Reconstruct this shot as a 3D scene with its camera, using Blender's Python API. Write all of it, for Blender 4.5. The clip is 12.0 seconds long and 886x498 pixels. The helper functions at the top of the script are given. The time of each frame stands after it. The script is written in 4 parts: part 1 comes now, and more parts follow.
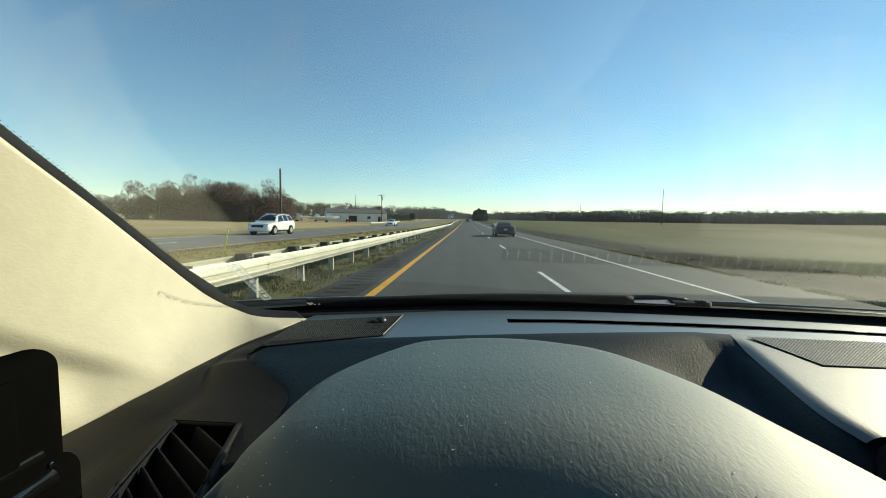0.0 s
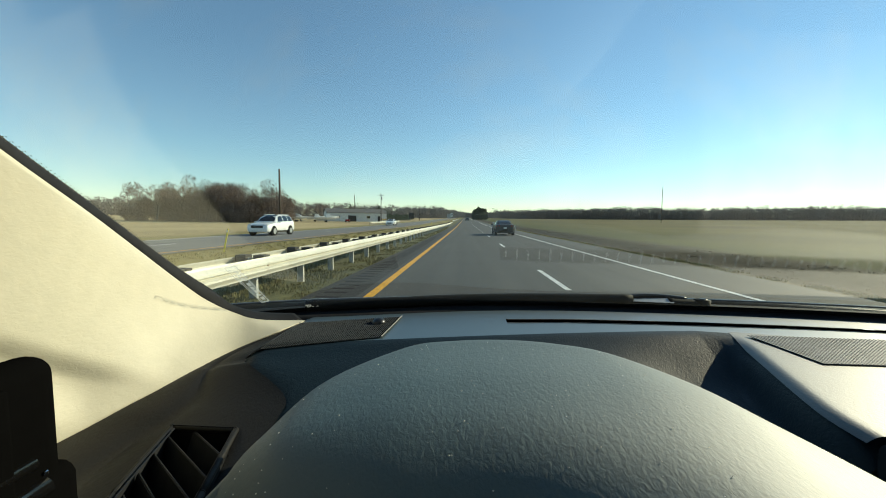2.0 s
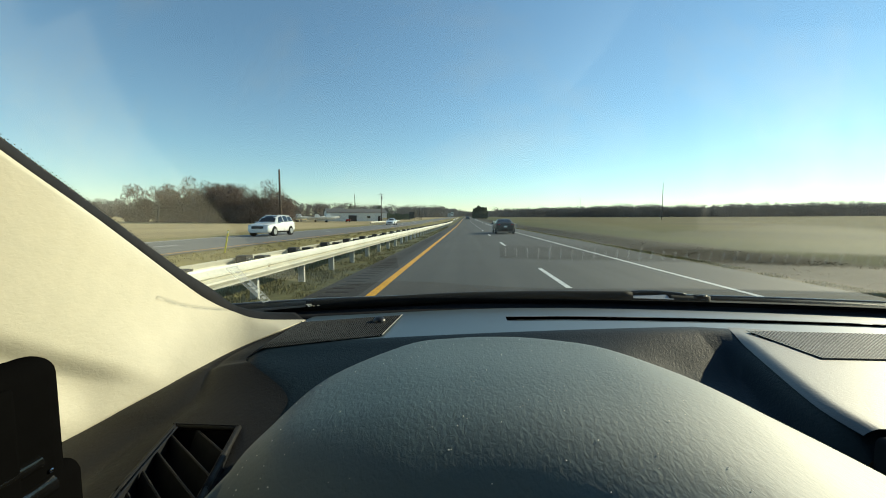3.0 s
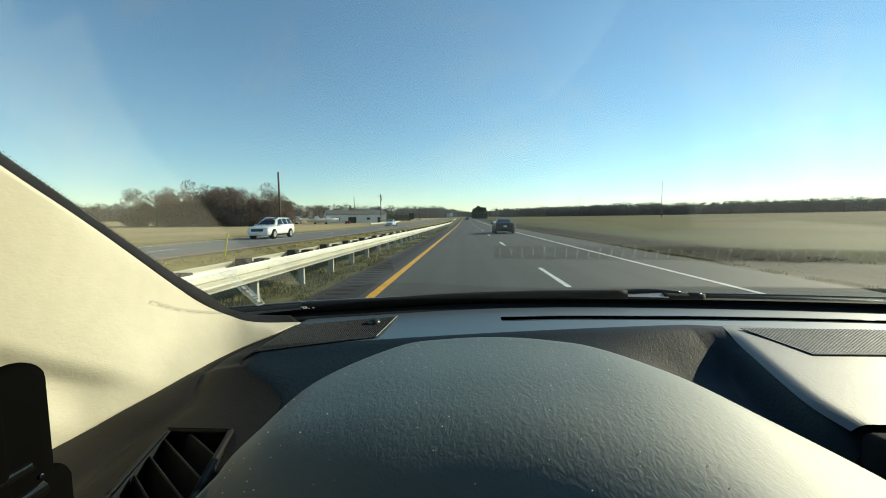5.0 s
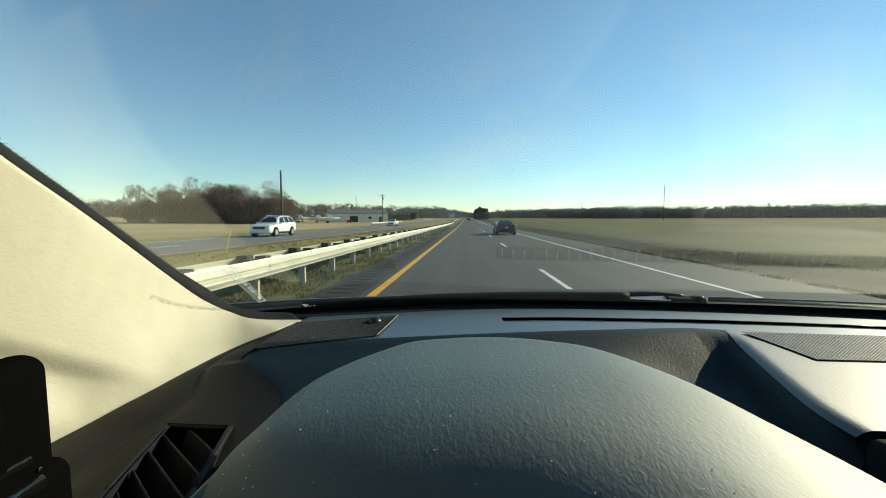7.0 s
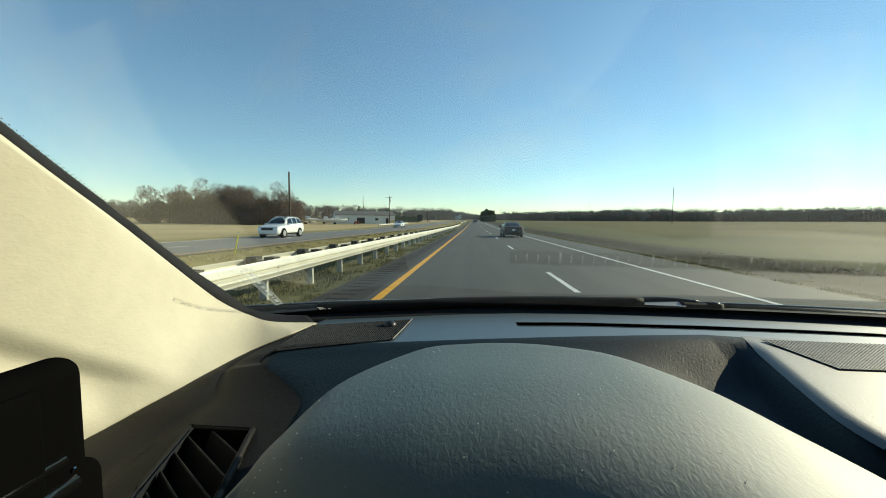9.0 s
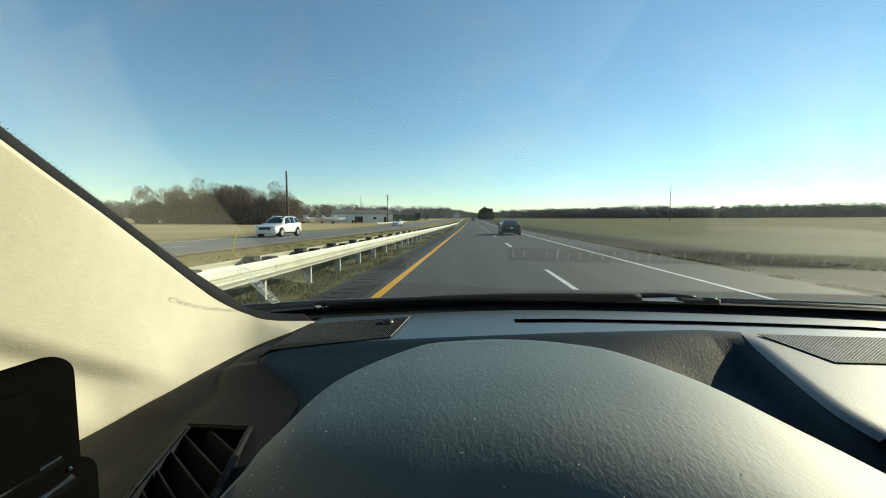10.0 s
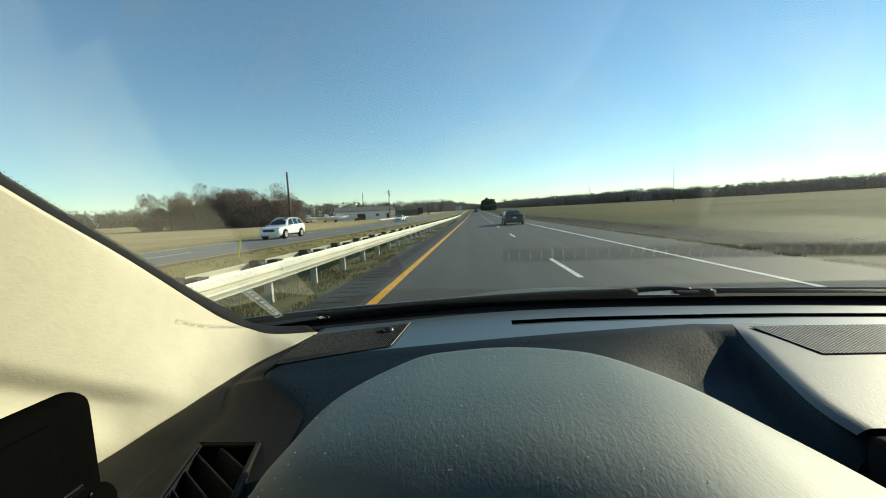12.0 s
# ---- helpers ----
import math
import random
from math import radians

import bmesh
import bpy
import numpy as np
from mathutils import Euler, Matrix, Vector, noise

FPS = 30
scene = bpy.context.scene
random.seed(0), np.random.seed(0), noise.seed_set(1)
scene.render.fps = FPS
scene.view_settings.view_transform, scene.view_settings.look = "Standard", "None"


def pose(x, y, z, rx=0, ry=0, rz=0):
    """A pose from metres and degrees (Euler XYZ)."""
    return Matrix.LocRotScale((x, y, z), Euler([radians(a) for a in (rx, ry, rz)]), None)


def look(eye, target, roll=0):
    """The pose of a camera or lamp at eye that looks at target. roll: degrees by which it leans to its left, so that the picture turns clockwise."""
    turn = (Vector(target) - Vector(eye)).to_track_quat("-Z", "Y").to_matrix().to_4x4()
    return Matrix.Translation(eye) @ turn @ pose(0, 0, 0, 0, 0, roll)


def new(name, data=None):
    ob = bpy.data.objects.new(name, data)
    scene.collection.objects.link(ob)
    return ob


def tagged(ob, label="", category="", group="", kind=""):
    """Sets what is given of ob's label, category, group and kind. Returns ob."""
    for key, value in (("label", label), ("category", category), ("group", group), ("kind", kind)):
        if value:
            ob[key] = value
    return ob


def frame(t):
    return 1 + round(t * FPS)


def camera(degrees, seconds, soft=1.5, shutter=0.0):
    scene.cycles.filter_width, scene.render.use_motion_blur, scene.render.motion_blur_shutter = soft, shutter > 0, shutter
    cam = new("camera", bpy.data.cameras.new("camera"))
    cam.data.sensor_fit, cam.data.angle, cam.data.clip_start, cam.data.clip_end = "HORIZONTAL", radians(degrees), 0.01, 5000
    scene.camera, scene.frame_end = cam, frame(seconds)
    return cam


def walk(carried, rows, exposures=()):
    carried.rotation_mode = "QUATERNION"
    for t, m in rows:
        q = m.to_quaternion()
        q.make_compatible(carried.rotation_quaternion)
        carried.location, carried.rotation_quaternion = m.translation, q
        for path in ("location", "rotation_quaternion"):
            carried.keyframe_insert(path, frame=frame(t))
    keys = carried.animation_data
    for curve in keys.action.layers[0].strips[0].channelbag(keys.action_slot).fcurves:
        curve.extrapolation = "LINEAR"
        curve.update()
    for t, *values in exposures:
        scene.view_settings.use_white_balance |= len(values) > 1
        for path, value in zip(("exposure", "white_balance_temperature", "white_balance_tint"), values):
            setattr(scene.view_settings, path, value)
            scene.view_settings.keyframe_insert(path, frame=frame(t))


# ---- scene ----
cam = camera(99.4, 12.0, 1.0)
H0 = 1.38
PATH = [
    (0, (-0.015, 0.014, 1.375), (-0.132, 2.005, 1.229), 1.0),
    (0.5, (-0.011, 0.013, 1.379), (-0.127, 2.004, 1.234), 0.6),
    (1, (-0.01, 0.012, 1.378), (-0.122, 2.004, 1.233), 0.4),
    (1.5, (-0.007, 0.013, 1.379), (-0.119, 2.004, 1.228), 0.2),
    (2, (-0.012, 0.017, 1.378), (-0.128, 2.008, 1.227), 0.5),
    (2.5, (-0.018, 0.016, 1.378), (-0.137, 2.006, 1.224), 0.2),
    (3, (-0.01, 0.014, 1.377), (-0.129, 2.005, 1.221), 0.0),
    (5, (0.002, 0.013, 1.378), (-0.117, 2.003, 1.225), -0.7),
    (5.5, (0.004, 0.013, 1.377), (-0.116, 2.004, 1.224), -0.8),
    (6, (0.003, 0.015, 1.378), (-0.114, 2.005, 1.228), -0.4),
    (6.5, (0.003, 0.016, 1.376), (-0.119, 2.007, 1.226), -0.5),
    (7, (0.0, 0.015, 1.376), (-0.125, 2.005, 1.225), 0.1),
    (9, (-0.016, 0.011, 1.381), (-0.175, 1.999, 1.24), 0.4),
    (9.5, (-0.016, 0.011, 1.38), (-0.171, 2.0, 1.237), 0.4),
    (10, (-0.014, 0.012, 1.379), (-0.164, 2.001, 1.229), -0.0),
    (10.5, (-0.012, 0.014, 1.377), (-0.154, 2.003, 1.223), -0.3),
    (11, (-0.007, 0.012, 1.379), (-0.153, 2.0, 1.218), -1.3),
    (11.5, (0.001, 0.013, 1.377), (-0.144, 2.0, 1.209), -1.4),
    (12, (0.005, 0.0, 1.407), (-0.168, 1.984, 1.221), -2.9),
]
walk(cam, [(t, look(eye, target, roll)) for t, eye, target, roll in PATH], [(0, 0.38, 6830, -6), (12, 0.38, 6830, -6)])

# ---- world, sun, light ----
SUN_AZ, SUN_EL = 60.0, 22.0
world = bpy.data.worlds.new("world")
scene.world = world
world.use_nodes = True
wn = world.node_tree
bg = wn.nodes["Background"]
sky = wn.nodes.new("ShaderNodeTexSky")
sky.sky_type = "NISHITA"
sky.sun_disc = False
sky.sun_elevation = radians(SUN_EL)
sky.sun_rotation = radians(SUN_AZ)
sky.air_density = 1.0
sky.dust_density = 0.0
sky.ozone_density = 3.0
co = wn.nodes.new("ShaderNodeTexCoord")                  # faint streaks of high cirrus
mp = wn.nodes.new("ShaderNodeMapping")
mp.inputs["Rotation"].default_value = (0.3, 0.5, 0.7)
mp.inputs["Scale"].default_value = (1.2, 5.0, 2.2)
cirrus = wn.nodes.new("ShaderNodeTexNoise")
cirrus.inputs["Scale"].default_value = 1.5
cirrus.inputs["Detail"].default_value = 7
cirrus.inputs["Roughness"].default_value = 0.62
veil = wn.nodes.new("ShaderNodeMapRange")
veil.inputs[1].default_value, veil.inputs[2].default_value = 0.48, 0.78
veil.inputs[3].default_value, veil.inputs[4].default_value = 0.0, 0.30
grey = wn.nodes.new("ShaderNodeRGBToBW")
lift = wn.nodes.new("ShaderNodeMath")
lift.operation = "MULTIPLY"
lift.inputs[1].default_value = 1.25
mixed = wn.nodes.new("ShaderNodeMix")
mixed.data_type = "RGBA"
wn.links.new(co.outputs["Generated"], mp.inputs["Vector"])
wn.links.new(mp.outputs[0], cirrus.inputs["Vector"])
wn.links.new(cirrus.outputs[0], veil.inputs[0])
wn.links.new(sky.outputs[0], grey.inputs[0])
wn.links.new(grey.outputs[0], lift.inputs[0])
wn.links.new(veil.outputs[0], mixed.inputs[0])
wn.links.new(sky.outputs[0], mixed.inputs[6])
wn.links.new(lift.outputs[0], mixed.inputs[7])
wn.links.new(mixed.outputs[2], bg.inputs[0])
bg.inputs[1].default_value = 0.138
sl = bpy.data.lights.new("sun", "SUN")
sl.energy, sl.angle, sl.color = 5.0, radians(0.53), (1.0, 0.87, 0.68)
sun = new("sun", sl)
_a, _e = radians(SUN_AZ), radians(SUN_EL)
_s = Vector((math.sin(_a) * math.cos(_e), math.cos(_a) * math.cos(_e), math.sin(_e)))
sun.matrix_world = look(_s * 50, (0, 0, 0))
# ---- materials ----
def mat(name, base, rough=0.6, metal=0.0, var=0.25, scale=6.0, fine=60.0, bump=0.15, bscale=None, spec=0.5, coat=0.0, second=None):
    """Surface with two scales of colour variation and fine relief, in metres."""
    m = bpy.data.materials.new(name)
    m.use_nodes = True
    nt = m.node_tree
    b = nt.nodes["Principled BSDF"]
    b.inputs["Roughness"].default_value = rough
    b.inputs["Metallic"].default_value = metal
    b.inputs["Specular IOR Level"].default_value = spec
    b.inputs["Coat Weight"].default_value = coat
    co = nt.nodes.new("ShaderNodeTexCoord")
    n1 = nt.nodes.new("ShaderNodeTexNoise")
    n1.inputs["Scale"].default_value = scale
    n1.inputs["Detail"].default_value = 5
    n2 = nt.nodes.new("ShaderNodeTexNoise")
    n2.inputs["Scale"].default_value = fine
    n2.inputs["Detail"].default_value = 3
    for n in (n1, n2):
        nt.links.new(co.outputs["Object"], n.inputs["Vector"])
    add = nt.nodes.new("ShaderNodeMath")
    add.operation = "ADD"
    nt.links.new(n1.outputs[0], add.inputs[0])
    nt.links.new(n2.outputs[0], add.inputs[1])
    ramp = nt.nodes.new("ShaderNodeMapRange")
    ramp.inputs[1].default_value, ramp.inputs[2].default_value = 0.65, 1.35
    nt.links.new(add.outputs[0], ramp.inputs[0])
    mix = nt.nodes.new("ShaderNodeMix")
    mix.data_type = "RGBA"
    lo = [c * (1 - var) for c in base]
    hi = second or [min(1, c * (1 + var)) for c in base]
    mix.inputs[6].default_value = (*lo, 1)
    mix.inputs[7].default_value = (*hi, 1)
    nt.links.new(ramp.outputs[0], mix.inputs[0])
    nt.links.new(mix.outputs[2], b.inputs["Base Color"])
    if bump:
        bp = nt.nodes.new("ShaderNodeBump")
        bp.inputs["Strength"].default_value = bump
        bp.inputs["Distance"].default_value = 0.4 / (bscale or fine)
        if bscale:
            n3 = nt.nodes.new("ShaderNodeTexNoise")
            n3.inputs["Scale"].default_value = bscale
            nt.links.new(co.outputs["Object"], n3.inputs["Vector"])
            nt.links.new(n3.outputs[0], bp.inputs["Height"])
        else:
            nt.links.new(n2.outputs[0], bp.inputs["Height"])
        nt.links.new(bp.outputs[0], b.inputs["Normal"])
    return m


def vinyl(name, base, rough, grain=260.0, strength=0.5, coat=0.6, coat_rough=0.45, spec=1.0, coat_ior=1.5):
    """Leather-grained moulded plastic: creased cells stretched across the panel."""
    m = mat(name, base, rough, var=0.06, scale=3.0, fine=40.0, bump=0)
    nt = m.node_tree
    b = nt.nodes["Principled BSDF"]
    b.inputs["Specular IOR Level"].default_value = spec
    b.inputs["Coat IOR"].default_value = coat_ior
    b.inputs["Coat Weight"].default_value = coat if base[0] < .1 else 0.0
    b.inputs["Coat Roughness"].default_value = coat_rough
    co = nt.nodes.new("ShaderNodeTexCoord")
    mp = nt.nodes.new("ShaderNodeMapping")
    mp.inputs["Scale"].default_value = (1.0, 0.6, 1.0)
    nt.links.new(co.outputs["Object"], mp.inputs["Vector"])
    vo = nt.nodes.new("ShaderNodeTexVoronoi")
    vo.feature = "DISTANCE_TO_EDGE"
    vo.inputs["Scale"].default_value = grain
    ns = nt.nodes.new("ShaderNodeTexNoise")
    ns.inputs["Scale"].default_value = grain * 0.8
    ns.inputs["Detail"].default_value = 5
    ns.inputs["Distortion"].default_value = 0.6
    nt.links.new(mp.outputs[0], vo.inputs["Vector"])
    nt.links.new(mp.outputs[0], ns.inputs["Vector"])
    ad = nt.nodes.new("ShaderNodeMath")
    ad.operation = "MULTIPLY_ADD"
    ad.inputs[1].default_value = 0.35
    nt.links.new(vo.outputs[0], ad.inputs[0])
    nt.links.new(ns.outputs[0], ad.inputs[2])
    bp = nt.nodes.new("ShaderNodeBump")
    bp.inputs["Strength"].default_value = strength
    bp.inputs["Distance"].default_value = 0.0018
    nt.links.new(ad.outputs[0], bp.inputs["Height"])
    nt.links.new(bp.outputs[0], b.inputs["Normal"])
    return m


# One vinyl, with sky sheen and shade put into each zone's base colour.
M_dash = vinyl("dash_vinyl_shade_tone", (0.007, 0.016, 0.024), 0.55, 340.0, 0.4, 0.06, 0.34, 0.14)
M_hood = vinyl("visor_vinyl_lit_tone", (0.020, 0.054, 0.064), 0.75, 300.0, 0.75, 0.74, 0.62, 0.3, 2.0)
M_shelf = vinyl("shelf_vinyl_lit_tone", (0.024, 0.050, 0.066), 0.55, 360.0, 0.12, 1.0, 0.44, 0.5, 1.85)
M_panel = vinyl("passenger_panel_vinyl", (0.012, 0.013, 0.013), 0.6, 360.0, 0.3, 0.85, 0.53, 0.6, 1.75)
M_side = vinyl("side_vinyl_shade_tone", (0.0075, 0.007, 0.0065), 0.6, 300.0, 0.35, 0.0, 0.5, 0.3)
M_gloss = mat("gloss_black_plastic", (0.004, 0.004, 0.004), 0.16, var=0.2, bump=0)
M_trim = vinyl("pillar_trim", (0.47, 0.445, 0.352), 0.6, 260.0, 0.2, spec=0.35)
M_black = mat("black_plastic", (0.012, 0.012, 0.013), 0.35, var=0.2, bump=0.05)
M_rubber = mat("black_rubber", (0.008, 0.008, 0.008), 0.7, var=0.3, bump=0.1, spec=0.12)
# Near-black: stands for shade in recesses, and colours the black door corner.
M_void = mat("recess_shade_and_black", (0.003, 0.003, 0.003), 0.9, var=0.1, bump=0, spec=0.0)
# Mesh grey with the sun's glare put into the colour.
M_grille = mat("sunlit_speaker_mesh", (0.14, 0.14, 0.132), 0.6, var=0.2, bump=0.1, spec=1.0)
M_liner = mat("headliner_cloth", (0.45, 0.42, 0.34), 0.9, var=0.1, fine=300)
M_shoulder = mat("dark_asphalt", (0.024, 0.022, 0.021), 0.85, var=0.25, scale=0.6, fine=45.0, bump=0.5)
M_white = mat("white_road_paint", (0.72, 0.72, 0.70), 0.7, var=0.2, scale=3, fine=40, bump=0.2)
M_yellow = mat("yellow_road_paint", (0.75, 0.38, 0.03), 0.7, var=0.2, scale=3, fine=40, bump=0.2)
M_steel = mat("weathered_galvanised_steel", (0.62, 0.60, 0.52), 0.55, metal=0.25, var=0.18, scale=1.5, fine=25, bump=0.05)
M_post = mat("steel_post", (0.45, 0.44, 0.40), 0.6, metal=0.4, var=0.3, scale=4, fine=30)
M_block = mat("dark_blockout", (0.03, 0.028, 0.026), 0.8, var=0.4)
M_wood = mat("weathered_pole_wood", (0.09, 0.065, 0.05), 0.85, var=0.35, scale=4, fine=40)
M_bark = mat("bark", (0.13, 0.10, 0.08), 0.9, var=0.35, scale=3, fine=30, bump=0.4)
M_twig = mat("twigs", (0.145, 0.105, 0.085), 0.9, var=0.3, scale=0.3, fine=3, bump=0)
# Aerial haze is put into the colour: paler and greyer than M_twig.
M_wood_far = mat("hazed_far_twigs", (0.15, 0.138, 0.13), 0.95, var=0.35, scale=0.08, fine=0.7, bump=0)
M_pine = mat("pine_needles", (0.035, 0.055, 0.025), 0.8, var=0.45, scale=0.5, fine=4, bump=0)
M_shrub = mat("evergreen_shrub", (0.03, 0.05, 0.022), 0.8, var=0.4, scale=0.8, fine=5, bump=0)
M_grass = mat("winter_grass", (0.25, 0.20, 0.10), 0.95, var=0.35, scale=0.5, fine=8, bump=0, second=(0.17, 0.165, 0.065))
M_carwhite = mat("white_car_paint", (0.78, 0.78, 0.76), 0.3, var=0.03, coat=0.6, bump=0)
M_cardark = mat("dark_car_paint", (0.010, 0.011, 0.013), 0.5, var=0.1, coat=0.12, bump=0)
M_carblue = mat("grey_car_paint", (0.06, 0.065, 0.075), 0.3, var=0.1, coat=0.8, bump=0)
M_carglass = mat("tinted_glass", (0.01, 0.012, 0.014), 0.08, var=0.1, bump=0, spec=0.8)
M_alloy = mat("alloy_wheel", (0.5, 0.5, 0.5), 0.35, metal=0.8, var=0.1, bump=0)
M_tail = mat("red_lamp_lens", (0.30, 0.01, 0.012), 0.2, var=0.1, bump=0)
M_head = mat("clear_lamp_lens", (0.7, 0.7, 0.7), 0.1, var=0.05, bump=0)
M_siding = mat("white_siding", (0.62, 0.62, 0.60), 0.7, var=0.1, scale=1, fine=10)
M_roof = mat("grey_shingles", (0.13, 0.125, 0.12), 0.9, var=0.25, scale=1, fine=10)
M_sign = mat("white_sign_face", (0.72, 0.72, 0.70), 0.4, var=0.05, bump=0)
M_signblack = mat("black_sign_print", (0.015, 0.015, 0.016), 0.5, var=0.1, bump=0)
M_alu = mat("bare_aluminium", (0.42, 0.42, 0.42), 0.45, metal=0.6, var=0.12, bump=0)
M_signyel = mat("yellow_sheeting", (0.80, 0.50, 0.02), 0.45, var=0.1, bump=0)
M_delin = mat("yellow_marker_plastic", (0.70, 0.58, 0.06), 0.6, var=0.15, bump=0)
M_rust = mat("rust_brown_rail", (0.22, 0.14, 0.08), 0.8, var=0.3)
M_bonnet = mat("grey_bonnet_paint", (0.05, 0.053, 0.056), 0.3, var=0.05, coat=0.6, bump=0)
M_tag = mat("grey_print", (0.55, 0.56, 0.52), 0.6, var=0.1, bump=0)
M_straw = mat("straw_grass", (0.28, 0.235, 0.10), 0.95, var=0.35, scale=0.5, fine=8, bump=0)
M_dead = mat("dead_grass", (0.16, 0.12, 0.065), 0.95, var=0.45, scale=0.5, fine=8, bump=0)
M_cowl = mat("matt_black_plastic", (0.013, 0.014, 0.016), 0.8, var=0.3, bump=0.1, spec=0.15)
# Left grille's copy of the mesh, toned dark as out of the glare.
M_grille_unlit = mat("unlit_speaker_mesh", (0.03, 0.034, 0.038), 0.6, var=0.2, bump=0, spec=0.1)
M_bed = mat("grille_bed", (0.075, 0.075, 0.075), 0.9, var=0.2, bump=0, spec=0.1)
M_cloth = mat("dark_blocker_cloth", (0.03, 0.03, 0.032), 0.95, var=0.2, fine=200)
M_chrome = mat("chrome", (0.75, 0.75, 0.75), 0.15, metal=1.0, var=0.05, bump=0)


def streaked_asphalt(name, base, streak):
    """Asphalt with aggregate grain, long wheel-worn streaks along the lanes and a few tar patches."""
    m = mat(name, base, 0.85, var=0.18, scale=0.35, fine=45.0, bump=0.5)
    nt = m.node_tree
    b = nt.nodes["Principled BSDF"]
    old = b.inputs["Base Color"].links[0].from_socket
    co = nt.nodes.new("ShaderNodeTexCoord")
    mp = nt.nodes.new("ShaderNodeMapping")
    mp.inputs["Scale"].default_value = (1.6, 0.035, 1.0)
    nt.links.new(co.outputs["Object"], mp.inputs["Vector"])
    n = nt.nodes.new("ShaderNodeTexNoise")
    n.inputs["Scale"].default_value = 1.0
    n.inputs["Detail"].default_value = 5
    nt.links.new(mp.outputs[0], n.inputs["Vector"])
    r = nt.nodes.new("ShaderNodeMapRange")
    r.inputs[1].default_value, r.inputs[2].default_value = 0.32, 0.68
    r.inputs[3].default_value, r.inputs[4].default_value = 1 - streak, 1 + streak
    nt.links.new(n.outputs[0], r.inputs[0])
    v = nt.nodes.new("ShaderNodeVectorMath")
    v.operation = "SCALE"
    nt.links.new(old, v.inputs[0])
    nt.links.new(r.outputs[0], v.inputs[3])
    nt.links.new(v.outputs[0], b.inputs["Base Color"])
    return m


M_asphalt = streaked_asphalt("asphalt", (0.058, 0.056, 0.053), 0.22)
M_asphalt_old = streaked_asphalt("bleached_asphalt", (0.17, 0.163, 0.155), 0.15)


def ground_material():
    """Dry winter turf: green-brown field, tan verge and bare soil, by place across the road."""
    m = bpy.data.materials.new("winter_turf")
    m.use_nodes = True
    nt = m.node_tree
    b = nt.nodes["Principled BSDF"]
    b.inputs["Roughness"].default_value = 0.95
    b.inputs["Specular IOR Level"].default_value = 0.2
    co = nt.nodes.new("ShaderNodeTexCoord")
    sep = nt.nodes.new("ShaderNodeSeparateXYZ")
    nt.links.new(co.outputs["Object"], sep.inputs[0])
    wob = nt.nodes.new("ShaderNodeTexNoise")
    wob.inputs["Scale"].default_value = 0.25
    wob.inputs["Detail"].default_value = 6
    nt.links.new(co.outputs["Object"], wob.inputs["Vector"])
    ad = nt.nodes.new("ShaderNodeMath")
    ad.operation = "MULTIPLY_ADD"
    ad.inputs[1].default_value = 2.4
    nt.links.new(wob.outputs[0], ad.inputs[0])
    nt.links.new(sep.outputs[0], ad.inputs[2])
    mr = nt.nodes.new("ShaderNodeMapRange")
    mr.inputs[1].default_value, mr.inputs[2].default_value = -60.0, 60.0
    nt.links.new(ad.outputs[0], mr.inputs[0])
    cr = nt.nodes.new("ShaderNodeValToRGB")
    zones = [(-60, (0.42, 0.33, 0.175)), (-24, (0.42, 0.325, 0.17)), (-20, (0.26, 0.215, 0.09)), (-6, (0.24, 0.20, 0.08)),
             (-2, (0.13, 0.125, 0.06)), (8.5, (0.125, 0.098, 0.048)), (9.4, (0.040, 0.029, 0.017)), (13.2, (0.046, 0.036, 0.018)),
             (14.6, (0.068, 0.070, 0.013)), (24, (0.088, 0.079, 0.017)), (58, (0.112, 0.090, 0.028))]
    e = cr.color_ramp.elements
    while len(e) < len(zones):
        e.new(0.5)
    for el, (x, c) in zip(e, zones):
        el.position = (x + 60) / 120
    for el, (x, c) in zip(e, zones):
        el.color = (*c, 1)
    nt.links.new(mr.outputs[0], cr.inputs[0])
    n2 = nt.nodes.new("ShaderNodeTexNoise")
    n2.inputs["Scale"].default_value = 1.3
    n2.inputs["Detail"].default_value = 9
    n2.inputs["Roughness"].default_value = 0.7
    nt.links.new(co.outputs["Object"], n2.inputs["Vector"])
    n3 = nt.nodes.new("ShaderNodeTexNoise")
    n3.inputs["Scale"].default_value = 0.04
    n3.inputs["Detail"].default_value = 4
    nt.links.new(co.outputs["Object"], n3.inputs["Vector"])
    su = nt.nodes.new("ShaderNodeMath")
    nt.links.new(n2.outputs[0], su.inputs[0])
    nt.links.new(n3.outputs[0], su.inputs[1])
    r2 = nt.nodes.new("ShaderNodeMapRange")
    r2.inputs[1].default_value, r2.inputs[2].default_value = 0.7, 1.3
    r2.inputs[3].default_value, r2.inputs[4].default_value = 0.6, 1.45
    nt.links.new(su.outputs[0], r2.inputs[0])
    mx = nt.nodes.new("ShaderNodeVectorMath")
    mx.operation = "SCALE"
    nt.links.new(cr.outputs[0], mx.inputs[0])
    nt.links.new(r2.outputs[0], mx.inputs[3])
    nt.links.new(mx.outputs[0], b.inputs["Base Color"])
    bp = nt.nodes.new("ShaderNodeBump")
    bp.inputs["Strength"].default_value = 0.8
    bp.inputs["Distance"].default_value = 0.08
    nt.links.new(n2.outputs[0], bp.inputs["Height"])
    nt.links.new(bp.outputs[0], b.inputs["Normal"])
    return m


M_ground = ground_material()


